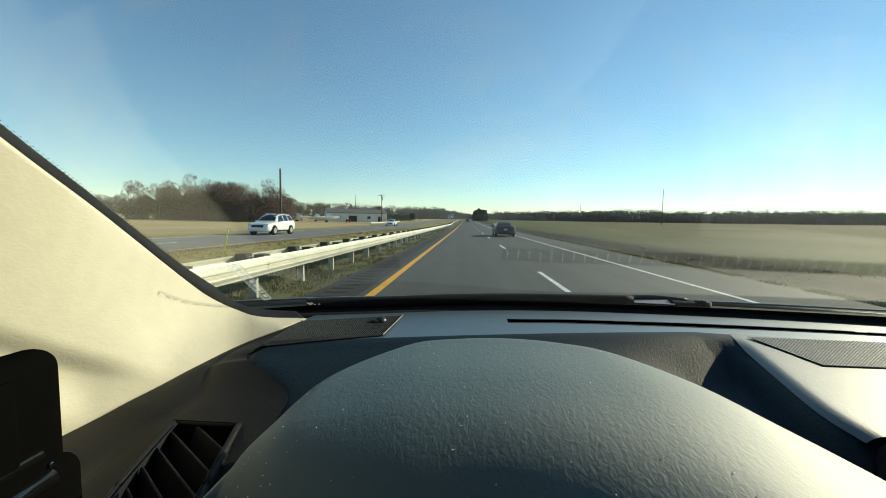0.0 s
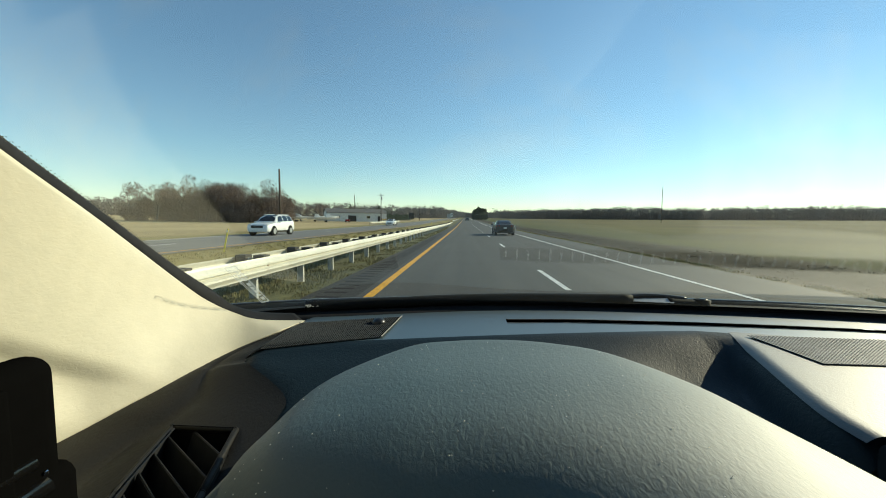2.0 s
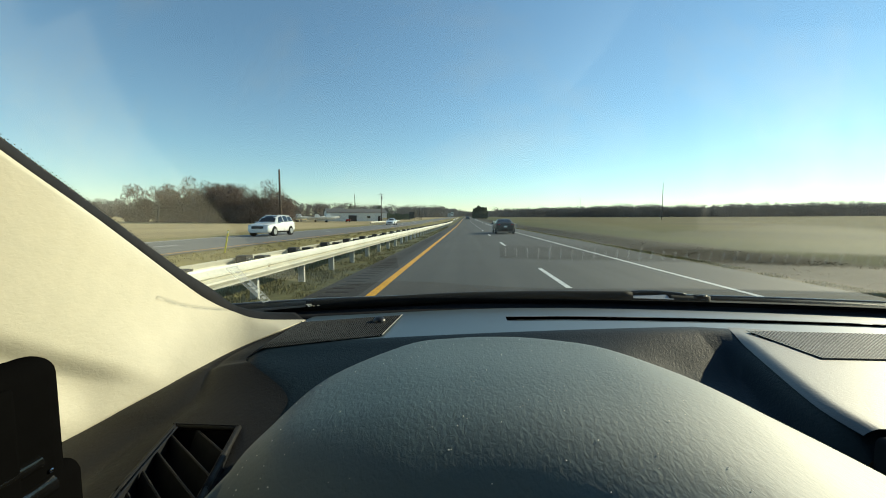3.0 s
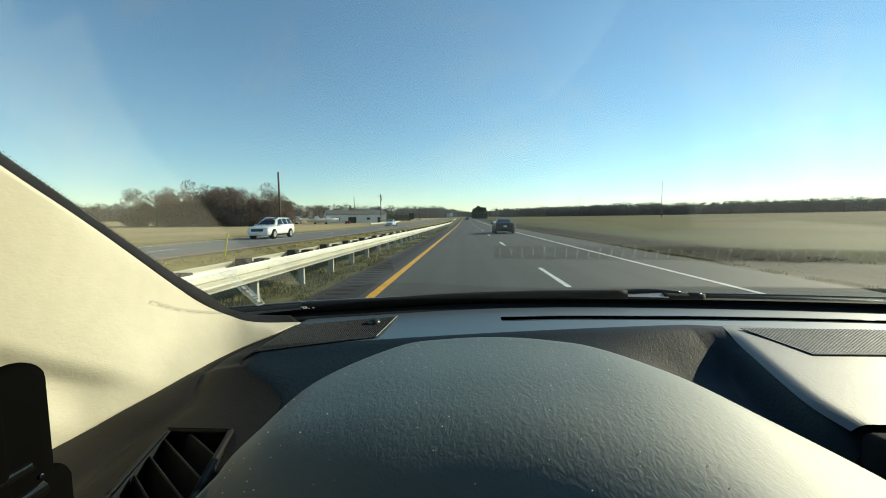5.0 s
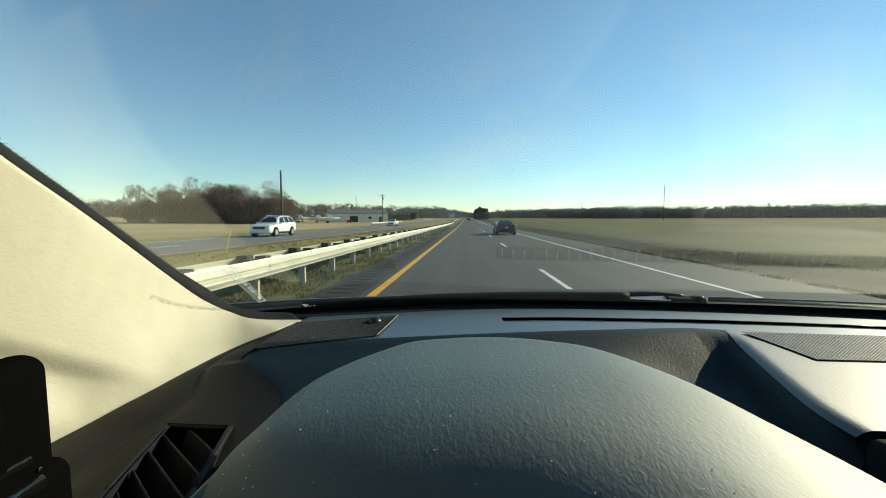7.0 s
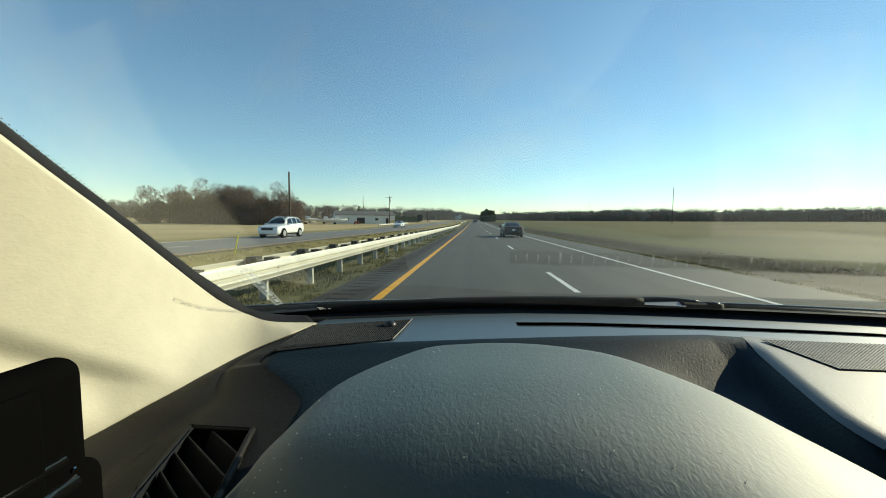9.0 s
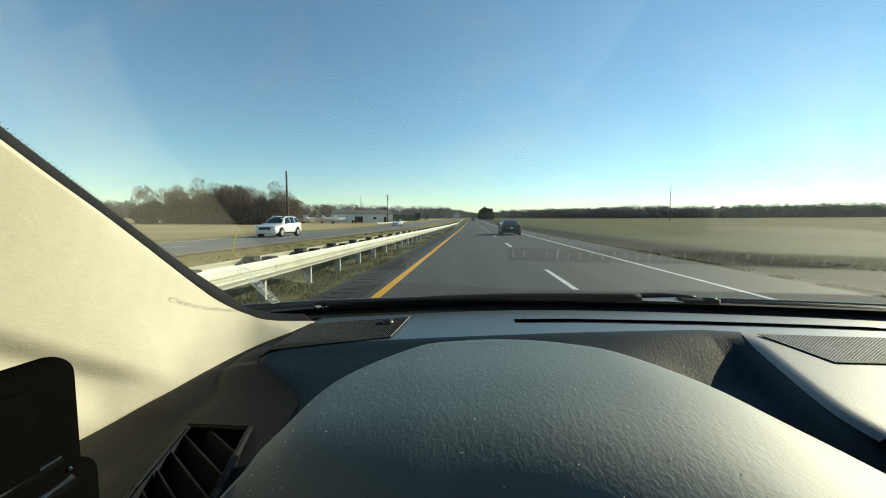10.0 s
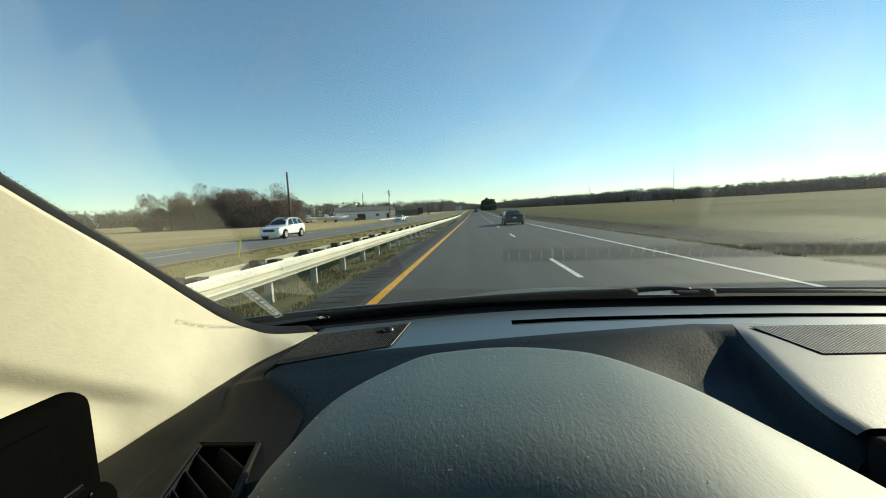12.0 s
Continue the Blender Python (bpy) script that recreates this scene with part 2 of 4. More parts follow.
def glass_material():
    """Thin automotive glass: clear, with the mirror reflection of its real Fresnel curve."""
    m = bpy.data.materials.new("windscreen_glass")
    m.use_nodes = True
    nt = m.node_tree
    nt.nodes.remove(nt.nodes["Principled BSDF"])
    tr = nt.nodes.new("ShaderNodeBsdfTransparent")
    tr.inputs[0].default_value = (0.93, 0.97, 0.96, 1)
    gl = nt.nodes.new("ShaderNodeBsdfGlossy")
    gl.inputs["Roughness"].default_value = 0.075
    fr = nt.nodes.new("ShaderNodeFresnel")
    fr.inputs[0].default_value = 1.52
    mx = nt.nodes.new("ShaderNodeMixShader")
    one = nt.nodes.new("ShaderNodeMath")
    one.inputs[1].default_value = 1.0
    two = nt.nodes.new("ShaderNodeMath")
    two.operation = "MULTIPLY"
    two.inputs[1].default_value = 2.0
    both = nt.nodes.new("ShaderNodeMath")       # two faces of the pane: 2R / (1 + R)
    both.operation = "DIVIDE"
    nt.links.new(fr.outputs[0], one.inputs[0])
    nt.links.new(fr.outputs[0], two.inputs[0])
    nt.links.new(two.outputs[0], both.inputs[0])
    nt.links.new(one.outputs[0], both.inputs[1])
    nt.links.new(both.outputs[0], mx.inputs[0])
    nt.links.new(tr.outputs[0], mx.inputs[1])
    nt.links.new(gl.outputs[0], mx.inputs[2])
    film = nt.nodes.new("ShaderNodeBsdfTranslucent")          # thin smeared dust on the pane
    film.inputs[0].default_value = (0.86, 0.88, 0.82, 1)
    co = nt.nodes.new("ShaderNodeTexCoord")
    mp = nt.nodes.new("ShaderNodeMapping")
    mp.inputs["Scale"].default_value = (3.0, 9.0, 9.0)
    ns = nt.nodes.new("ShaderNodeTexNoise")
    ns.inputs["Scale"].default_value = 1.6
    ns.inputs["Detail"].default_value = 4
    amount = nt.nodes.new("ShaderNodeMapRange")
    amount.inputs[1].default_value, amount.inputs[2].default_value = 0.3, 0.75
    amount.inputs[3].default_value, amount.inputs[4].default_value = 0.002, 0.012
    nt.links.new(co.outputs["Object"], mp.inputs["Vector"])
    nt.links.new(mp.outputs[0], ns.inputs["Vector"])
    nt.links.new(ns.outputs[0], amount.inputs[0])
    dusty = nt.nodes.new("ShaderNodeMixShader")
    nt.links.new(amount.outputs[0], dusty.inputs[0])
    nt.links.new(mx.outputs[0], dusty.inputs[1])
    nt.links.new(film.outputs[0], dusty.inputs[2])
    nt.links.new(dusty.outputs[0], nt.nodes["Material Output"].inputs[0])
    return m


M_glass = glass_material()


def film_material(name, amount):
    """Thin printed film with daylight shining through it; amount of 1 covers fully."""
    m = bpy.data.materials.new(name)
    m.use_nodes = True
    nt = m.node_tree
    nt.nodes.remove(nt.nodes["Principled BSDF"])
    tl = nt.nodes.new("ShaderNodeBsdfTranslucent")
    tl.inputs[0].default_value = (0.75, 0.76, 0.70, 1)
    tr = nt.nodes.new("ShaderNodeBsdfTransparent")
    mx = nt.nodes.new("ShaderNodeMixShader")
    mx.inputs[0].default_value = amount
    nt.links.new(tr.outputs[0], mx.inputs[1])
    nt.links.new(tl.outputs[0], mx.inputs[2])
    nt.links.new(mx.outputs[0], nt.nodes["Material Output"].inputs[0])
    return m


M_film = film_material("white_print_film", 0.48)
M_carrier = film_material("clear_carrier_film", 0.09)


# ---- builders ----
def rise(x, y):
    """The land climbs gently away from the road's low point."""
    r = math.hypot(x, y)
    return 0.0055 * (r - 75 + math.sqrt((r - 75) ** 2 + 900)) - 0.0055 * (-75 + math.sqrt(75 ** 2 + 900))


def mesh_ob(name, verts, faces, material, parent=None, smooth=False, label="", category="", kind="", group=""):
    me = bpy.data.meshes.new(name)
    me.from_pydata([tuple(v) for v in verts], [], faces)
    me.materials.append(material)
    if smooth:
        me.polygons.foreach_set("use_smooth", [True] * len(me.polygons))
    me.update()
    ob = new(name, me)
    if parent:
        ob.parent = parent
    return tagged(ob, label, category, group, kind)


def part(name, bm, material, parent, label="", smooth=False, bevel=0.0, segs=2):
    if bevel:
        bmesh.ops.bevel(bm, geom=list(bm.edges), offset=bevel, segments=segs, affect="EDGES", profile=0.5)
    me = bpy.data.meshes.new(name)
    bm.to_mesh(me)
    bm.free()
    me.materials.append(material)
    if smooth:
        me.polygons.foreach_set("use_smooth", [True] * len(me.polygons))
    ob = new(name, me)
    if parent:
        ob.parent = parent
    return tagged(ob, label)


def thing(name, m, label, category, group="", kind=""):
    ob = new(name)
    ob.matrix_basis = m
    return tagged(ob, label, category, group, kind)


def box(sx, sy, sz, c=(0, 0, 0), rot=None, bm=None):
    bm = bm or bmesh.new()
    m = Matrix.Translation(c) @ (rot or Matrix()) @ Matrix.Diagonal((sx, sy, sz, 1))
    bmesh.ops.create_cube(bm, size=1, matrix=m)
    return bm


def tube(p, q, r0, r1, n=8, bm=None):
    bm = bm or bmesh.new()
    p, q = Vector(p), Vector(q)
    d = q - p
    m = Matrix.Translation((p + q) / 2) @ d.to_track_quat("Z", "Y").to_matrix().to_4x4()
    bmesh.ops.create_cone(bm, cap_ends=True, segments=n, radius1=r0, radius2=r1, depth=d.length, matrix=m)
    return bm


def sheet(fn, us, vs, thick=0.0, flip=False):
    """A bmesh sheet from fn(u, v) over two lists; thick makes it solid along its normals."""
    bm = bmesh.new()
    g = [[bm.verts.new(fn(u, v)) for v in vs] for u in us]
    for i in range(len(us) - 1):
        for j in range(len(vs) - 1):
            q = (g[i][j], g[i + 1][j], g[i + 1][j + 1], g[i][j + 1])
            bm.faces.new(q[::-1] if flip else q)
    bm.normal_update()
    if thick:
        bmesh.ops.solidify(bm, geom=list(bm.faces), thickness=thick)
    return bm


def span(a, b, n):
    return [a + (b - a) * i / n for i in range(n + 1)]


def prism(outline, axis, a, b, bm=None):
    """Extrudes a 2D outline between a and b along axis ('x', 'y' or 'z')."""
    bm = bm or bmesh.new()
    put = {"x": lambda p, t: (t, p[0], p[1]), "y": lambda p, t: (p[0], t, p[1]), "z": lambda p, t: (p[0], p[1], t)}[axis]
    lo = [bm.verts.new(put(p, a)) for p in outline]
    hi = [bm.verts.new(put(p, b)) for p in outline]
    n = len(outline)
    bm.faces.new(lo[::-1])
    bm.faces.new(hi)
    for i in range(n):
        bm.faces.new((lo[i], lo[(i + 1) % n], hi[(i + 1) % n], hi[i]))
    bmesh.ops.recalc_face_normals(bm, faces=list(bm.faces))
    return bm


def smoothstep(a, b, x):
    t = min(1.0, max(0.0, (x - a) / (b - a)))
    return t * t * (3 - 2 * t)


def rod(pts, r, n=8):
    bm = bmesh.new()
    rings = []
    for i, p in enumerate(pts):
        d = (pts[min(i + 1, len(pts) - 1)] - pts[max(i - 1, 0)]).normalized()
        u = d.cross(Vector((0.3, 0.2, 1))).normalized()
        w = d.cross(u)
        rings.append([bm.verts.new(p + u * r * math.cos(6.2832 * k / n) + w * r * math.sin(6.2832 * k / n)) for k in range(n)])
    for a, b in zip(rings, rings[1:]):
        for k in range(n):
            bm.faces.new((a[k], a[(k + 1) % n], b[(k + 1) % n], b[k]))
    bm.faces.new(rings[0][::-1])
    bm.faces.new(rings[-1])
    bmesh.ops.recalc_face_normals(bm, faces=list(bm.faces))
    return bm
# ---- ground and road ----
def ground_z(x):
    z = -0.03
    z -= 0.28 * smoothstep(7.6, 9.3, x) * (1 - smoothstep(9.8, 11.8, x))
    z -= 0.22 * smoothstep(-4.5, -7.5, x) * (1 - smoothstep(-8.5, -11.0, x))
    return z


_gx = [-3500, -900, -300, -120, -60, -40, -28, -24] + span(-20, 14, 68) + [18, 25, 40, 70, 120, 300, 900, 3500]
_gy = [-1200, -400, -200, -100, -50] + span(-30, 90, 120) + [95, 100, 105, 110, 115, 120, 125, 130, 140, 150, 160, 170, 180, 200, 220, 250, 300, 400, 600, 900, 1500, 4500]


def _ground(x, y):
    near = 1.0 if abs(x) < 30 and y < 120 else 0.0
    n = noise.noise((x * 0.6, y * 0.6, 0)) * 0.05 * near
    if -3.0 < x < 7.5 or -20 < x < -11:
        n = 0
    return (x, y, ground_z(x) + n + rise(x, y))


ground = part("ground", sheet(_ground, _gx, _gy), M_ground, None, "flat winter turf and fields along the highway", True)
tagged(ground, category="ground", kind="structure")

RY = [-300, -100, -40, 0, 20] + span(30, 200, 34) + [220, 250, 300, 400, 600, 900, 1500, 3000]
YEL, DASH, EDGE = -1.72, 2.08, 5.25
road = part("road", sheet(lambda x, y: (x, y, rise(x, y)), span(-1.95, 7.35, 12), RY), M_asphalt, None,
            "worn grey asphalt dual carriageway with two lanes")
tagged(road, category="road", kind="structure")
left_shoulder = part("inner_shoulder", sheet(lambda x, y: (x, y, rise(x, y)), [-2.85, -2.68], RY), M_shoulder, road)


def _rumble(x, y):
    k = (y / 0.42) % 1.0
    return (x, y, rise(x, y) + 0.002 - 0.016 * smoothstep(0.15, 0.3, k) * (1 - smoothstep(0.5, 0.65, k)))


_ry = [i * 0.042 for i in range(-60, 900)]
part("rumble_strip", sheet(_rumble, [-2.68, -2.66, -2.24, -2.22], _ry), M_shoulder, road, "dark milled rumble strip with cross grooves")
part("inner_shoulder", sheet(lambda x, y: (x, y, rise(x, y)), [-2.68, -2.22], [37.8] + [v for v in RY if v > 38]), M_shoulder, road)
part("inner_shoulder", sheet(lambda x, y: (x, y, rise(x, y)), [-2.22, -1.95], RY), M_shoulder, road)


def strip(name, x, w, y0, y1, material, parent, label="", z=0.006):
    ys = [y0] + [v for v in RY if y0 < v < y1] + [y1]
    return part(name, sheet(lambda u, y: (u, y, z + rise(u, y) * 1.0), [x - w / 2, x + w / 2], ys), material, parent, label)


strip("edge_line", EDGE, 0.13, -200, 2500, M_white, road, "white painted edge line")
strip("edge_line", YEL, 0.17, -200, 1500, M_yellow, road, "yellow painted edge line")
for i in range(-3, 40):
    strip("lane_dash", DASH, 0.12, 7.6 + 12.2 * i, 7.6 + 12.2 * i + 3.05, M_white, road)

far_road = part("road_opposite", sheet(lambda x, y: (x, y, rise(x, y)), span(-19.3, -11.4, 4), RY), M_asphalt_old, None,
                "grey asphalt carriageway for oncoming traffic")
tagged(far_road, category="road", kind="structure")
strip("edge_line", -11.9, 0.15, -200, 2500, M_yellow, far_road)
strip("edge_line", -18.9, 0.13, -200, 2500, M_white, far_road)
for i in range(-3, 30):
    strip("lane_dash", -15.4, 0.12, 4 + 12.2 * i, 7 + 12.2 * i, M_white, far_road)


# ---- guard rail ----
def w_profile(side):
    """W-beam section (x outwards from the posts, z), with its thickness."""
    z = [0.0, 0.03, 0.09, 0.12, 0.155, 0.19, 0.22, 0.28, 0.31]
    d = [0.02, 0.03, 0.083, 0.083, 0.01, 0.083, 0.083, 0.03, 0.02]
    out = [(side * a, b) for a, b in zip(d, z)]
    back = [(side * (a - 0.006), b) for a, b in zip(d, z)]
    return out + back[::-1]


def guard_rail(y0, y1, x=-3.72, top=0.72):
    rail = thing("guardrail", pose(x, 0, 0), "double-faced galvanised steel guardrail on posts in the grass median", "guardrail")
    n = int((y1 - y0) / 3.81)
    for side, off in ((1, 0.25), (-1, -0.25)):
        for i in range(n):
            a = y0 + i * 3.81
            prof = [(px + off, pz + top - 0.31) for px, pz in w_profile(side)]
            part("beam", prism([(px, pz + rise(x, a)) for px, pz in prof], "y", a, a + 3.81 + 0.03), M_steel, rail, smooth=False)
            bolt = tube((off + side * 0.02, a + 0.12, top - 0.155), (off + side * 0.035, a + 0.12, top - 0.155), 0.022, 0.016, 8)
            part("bolt", bolt, M_rust, rail)
    base = box(0.13, 0.012, 1.1, (0, 0, top - 0.02 - 0.55))
    box(0.012, 0.065, 1.1, (0.065, 0, top - 0.57), bm=base)
    box(0.012, 0.065, 1.1, (-0.065, 0, top - 0.57), bm=base)
    pm = part("post", base, M_post, rail)
    bb = box(0.19, 0.20, 0.36, (0.165, 0, top - 0.15))
    box(0.19, 0.20, 0.36, (-0.165, 0, top - 0.15), bm=bb)
    bk = part("blockout", bb, M_block, rail)
    for i in range(2 * n):
        yy = y0 + 0.12 + i * 1.905
        for src in (pm, bk):
            o = src if i == 0 else src.copy()
            if i:
                scene.collection.objects.link(o)
            o.location = (0, yy, rise(x, yy))
    return rail


guard_rail(-9.0, 105.0)
# ---- trees ----
def leaf_cloud(verts, faces, c, r, n, size, rnd, flat=1.0, thin=0.5):
    """Many small leaf faces inside an uneven ball round c."""
    for _ in range(n):
        while True:
            p = Vector((rnd.uniform(-1, 1), rnd.uniform(-1, 1), rnd.uniform(-1, 1)))
            if p.length < 1:
                break
        p = Vector(c) + Vector((p.x * r, p.y * r, p.z * r * flat))
        a = Vector((rnd.gauss(0, 1), rnd.gauss(0, 1), rnd.gauss(0, 1))).normalized()
        b = a.orthogonal().normalized()
        s = size * rnd.uniform(0.5, 1.3)
        i = len(verts)
        verts += [p + a * s, p + b * s * thin, p - a * s, p - b * s * thin]
        faces.append((i, i + 1, i + 2, i + 3))


def limb(verts, faces, p, q, r0, r1, n=4):
    d = (q - p).normalized()
    u = d.orthogonal().normalized()
    w = d.cross(u)
    i = len(verts)
    for c, r in ((p, r0), (q, r1)):
        for k in range(n):
            a = 2 * math.pi * k / n
            verts.append(c + u * r * math.cos(a) + w * r * math.sin(a))
    for k in range(n):
        faces.append((i + k, i + (k + 1) % n, i + n + (k + 1) % n, i + n + k))


def bare_meshes(h, seed, spread=0.55, levels=5, twig_mult=1.0):
    rnd = random.Random(seed)
    tv, tf, wv, wf = [], [], [], []

    def grow(p, d, length, r, lev):
        segs = 3 if lev < 3 else 2
        for s in range(segs):
            d = (d + Vector((rnd.gauss(0, .12), rnd.gauss(0, .12), rnd.gauss(0.04, .08)))).normalized()
            q = p + d * length / segs
            r2 = r * (0.84 if lev < 3 else 0.7)
            if lev < 3:
                limb(tv, tf, p, q, r, r2, 6 if lev == 0 else 4)
            else:
                limb(wv, wf, p, q, r, r2, 3)
            p, r = q, r2
            if lev < levels and (s > 0 or lev > 0):
                for _ in range(2 if lev < 3 else max(1, int(2 * twig_mult))):
                    a = rnd.uniform(0, 2 * math.pi)
                    o = d.orthogonal().normalized()
                    o = Matrix.Rotation(a, 3, d) @ o
                    nd = (d * rnd.uniform(0.5, 1.0) + o * spread * rnd.uniform(0.7, 1.5)).normalized()
                    grow(p, nd, length * rnd.uniform(0.55, 0.8), r * 0.62, lev + 1)

    grow(Vector((0, 0, 0)), Vector((0, 0, 1)), h * 0.36, h * 0.028, 0)
    top = max(v.z for v in tv + wv)
    k = h / top
    return [v * k for v in tv], tf, [v * k for v in wv], wf


def bare_tree(m, h, seed, label="bare deciduous tree with fine brown twigs", group="", spread=0.55):
    t = thing("bare_tree", m, label, "tree", group)
    tv, tf, wv, wf = bare_meshes(h, seed, spread)
    mesh_ob("trunk", tv, tf, M_bark, t, True)
    mesh_ob("crown", wv, wf, M_twig, t)
    return t


def pine_tree(m, h, seed, label="tall dark green pine with an open crown", bare=0.4, width=0.2, group=""):
    rnd = random.Random(seed)
    t = thing("pine_tree", m, label, "tree", group)
    tv, tf, lv, lf = [], [], [], []
    p, r = Vector((0, 0, 0)), h * 0.022
    for i in range(8):
        q = Vector((rnd.gauss(0, .06), rnd.gauss(0, .06), h * 0.97 * (i + 1) / 8))
        limb(tv, tf, p, q, r, r * 0.8, 7)
        p, r = q, r * 0.8
    for i in range(44):
        z = h * (bare + (0.98 - bare) * rnd.random() ** 0.9)
        f = (z / h - bare) / (1 - bare)
        ln = h * width * (1.15 - f) * rnd.uniform(0.55, 1.15) * (0.6 + 0.4 * smoothstep(0, .15, f))
        a = rnd.uniform(0, 2 * math.pi)
        tip = Vector((math.cos(a) * ln, math.sin(a) * ln, z + ln * rnd.uniform(-.05, .35)))
        limb(tv, tf, Vector((0, 0, z)), tip, h * 0.005, h * 0.002, 4)
        for k in range(3):
            c = Vector((0, 0, z)).lerp(tip, 0.45 + 0.3 * k)
            leaf_cloud(lv, lf, c, h * 0.05, 34, h * 0.015, rnd, 0.6)
    mesh_ob("trunk", tv, tf, M_bark, t, True)
    mesh_ob("crown", lv, lf, M_pine, t)
    return t


def shrub(m, h, w, seed, label="rounded dark evergreen shrub clipped in a row", group="", material=None, leaf=0.10):
    rnd = random.Random(seed)
    t = thing("shrub", m, label, "shrub", group)
    lv, lf, tv, tf = [], [], [], []
    for i in range(5):
        a = rnd.uniform(0, 6.28)
        limb(tv, tf, Vector((0, 0, 0)), Vector((math.cos(a) * w * .25, math.sin(a) * w * .25, h * .6)), .05, .02, 4)
    for i in range(60):
        d = Vector((rnd.gauss(0, 1), rnd.gauss(0, 1), rnd.gauss(0, 1))).normalized() * rnd.uniform(.6, .92)
        c = (d.x * w * .42, d.y * w * .42, h * .5 + d.z * h * .44)
        leaf_cloud(lv, lf, c, w * 0.13, 42, leaf, rnd)
    mesh_ob("stems", tv, tf, M_bark, t)
    mesh_ob("foliage", lv, lf, material or M_shrub, t)
    return t


def woods(name, pts, h, n, seed, label, material=None, size=1.25, depth=24.0, per=50, thin=0.4, low=0.06, vary=.22, step=.02):
    """A belt of far woodland along a line: trunks and crowns of many small twig and leaf faces."""
    rnd = random.Random(seed)
    v, f = [], []
    pts = [Vector(p) for p in pts]
    lens = [(b - a).length for a, b in zip(pts, pts[1:])]
    for _ in range(n):
        s = rnd.random() * sum(lens)
        for a, b, ln in zip(pts, pts[1:], lens):
            if s <= ln:
                c = a.lerp(b, s / ln)
                break
            s -= ln
        c = c + Vector((rnd.uniform(-1, 1) * depth, rnd.uniform(-1, 1) * depth, 0))
        hh = h * rnd.uniform(0.62, 1.0) * (1.0 + vary * noise.noise((c.x * step, c.y * step, 3)))
        cw = hh * rnd.uniform(0.22, 0.34)
        limb(v, f, c, c + Vector((0, 0, hh * .7)), hh * .014, hh * .006, 3)
        for k in range(5):
            a = rnd.uniform(0, 6.28)
            o = c + Vector((math.cos(a) * cw * .55, math.sin(a) * cw * .55, hh * rnd.uniform(low, .86)))
            leaf_cloud(v, f, o, cw * 0.6, per // 5, size, rnd, 1.0, thin)
    ob = mesh_ob(name, v, f, material or M_wood_far)
    return tagged(ob, label, "woods", kind="stuff")


def P(x, y):
    return (x, y, rise(x, y) - 0.1)


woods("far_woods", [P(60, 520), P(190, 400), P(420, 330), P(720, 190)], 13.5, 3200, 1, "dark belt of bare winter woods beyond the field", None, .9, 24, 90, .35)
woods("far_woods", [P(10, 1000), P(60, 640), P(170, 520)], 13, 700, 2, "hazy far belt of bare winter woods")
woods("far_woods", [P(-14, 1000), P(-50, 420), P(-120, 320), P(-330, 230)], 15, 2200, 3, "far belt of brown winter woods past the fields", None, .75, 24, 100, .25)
woods("near_woods", [P(-53, 101), P(-90, 103)], 11.0, 105, 4, "clump of brown bare winter trees in the field", M_twig, 0.42, 6, 1100, 0.12, 0.03, .5, .11)
for i, (x, y, h, w) in enumerate([(6.8, 262, 8.2, 4.6), (9.3, 266, 9.6, 5.2), (11.8, 263, 9.2, 5.0), (13.8, 270, 8.6, 4.6), (9.8, 276, 10, 5.5), (6.2, 257, 4.6, 4.2), (8.6, 256, 4.4, 4.4), (11.2, 256, 4.8, 4.6), (13.6, 258, 4.4, 4.2)]):
    shrub(pose(x, y, rise(x, y) - .1), h, w, 20 + i, "dense dark evergreen tree beside the road", "roadside evergreens", leaf=.4)

for i, (x, y, h) in enumerate([(-51, 98, 10.0), (-57, 97, 11.5), (-63, 99, 12.5), (-69, 97, 11.5), (-76, 98, 12.5), (-83, 97, 11.0)]):
    bare_tree(pose(x, y, rise(x, y) - .15), h, 40 + i, "leafless brown tree at the edge of a field copse", "field copse")

# ---- poles ----
def utility_pole(m, h, cross=False, label="dark weathered wooden utility pole"):
    t = thing("utility_pole", m, label, "pole")
    part("shaft", tube((0, 0, 0), (0, 0, h), 0.15, 0.10, 10), M_wood, t, smooth=True)
    if cross:
        part("crossarm", box(2.2, .1, .12, (0, -.14, h - .6)), M_wood, t)
        part("transformer", tube((.3, -.1, h - 2.0), (.3, -.1, h - 1.1), .22, .22, 12), M_alu, t)
    return t


utility_pole(pose(-22.65, 45, rise(-22, 45) - .1), 7.5)
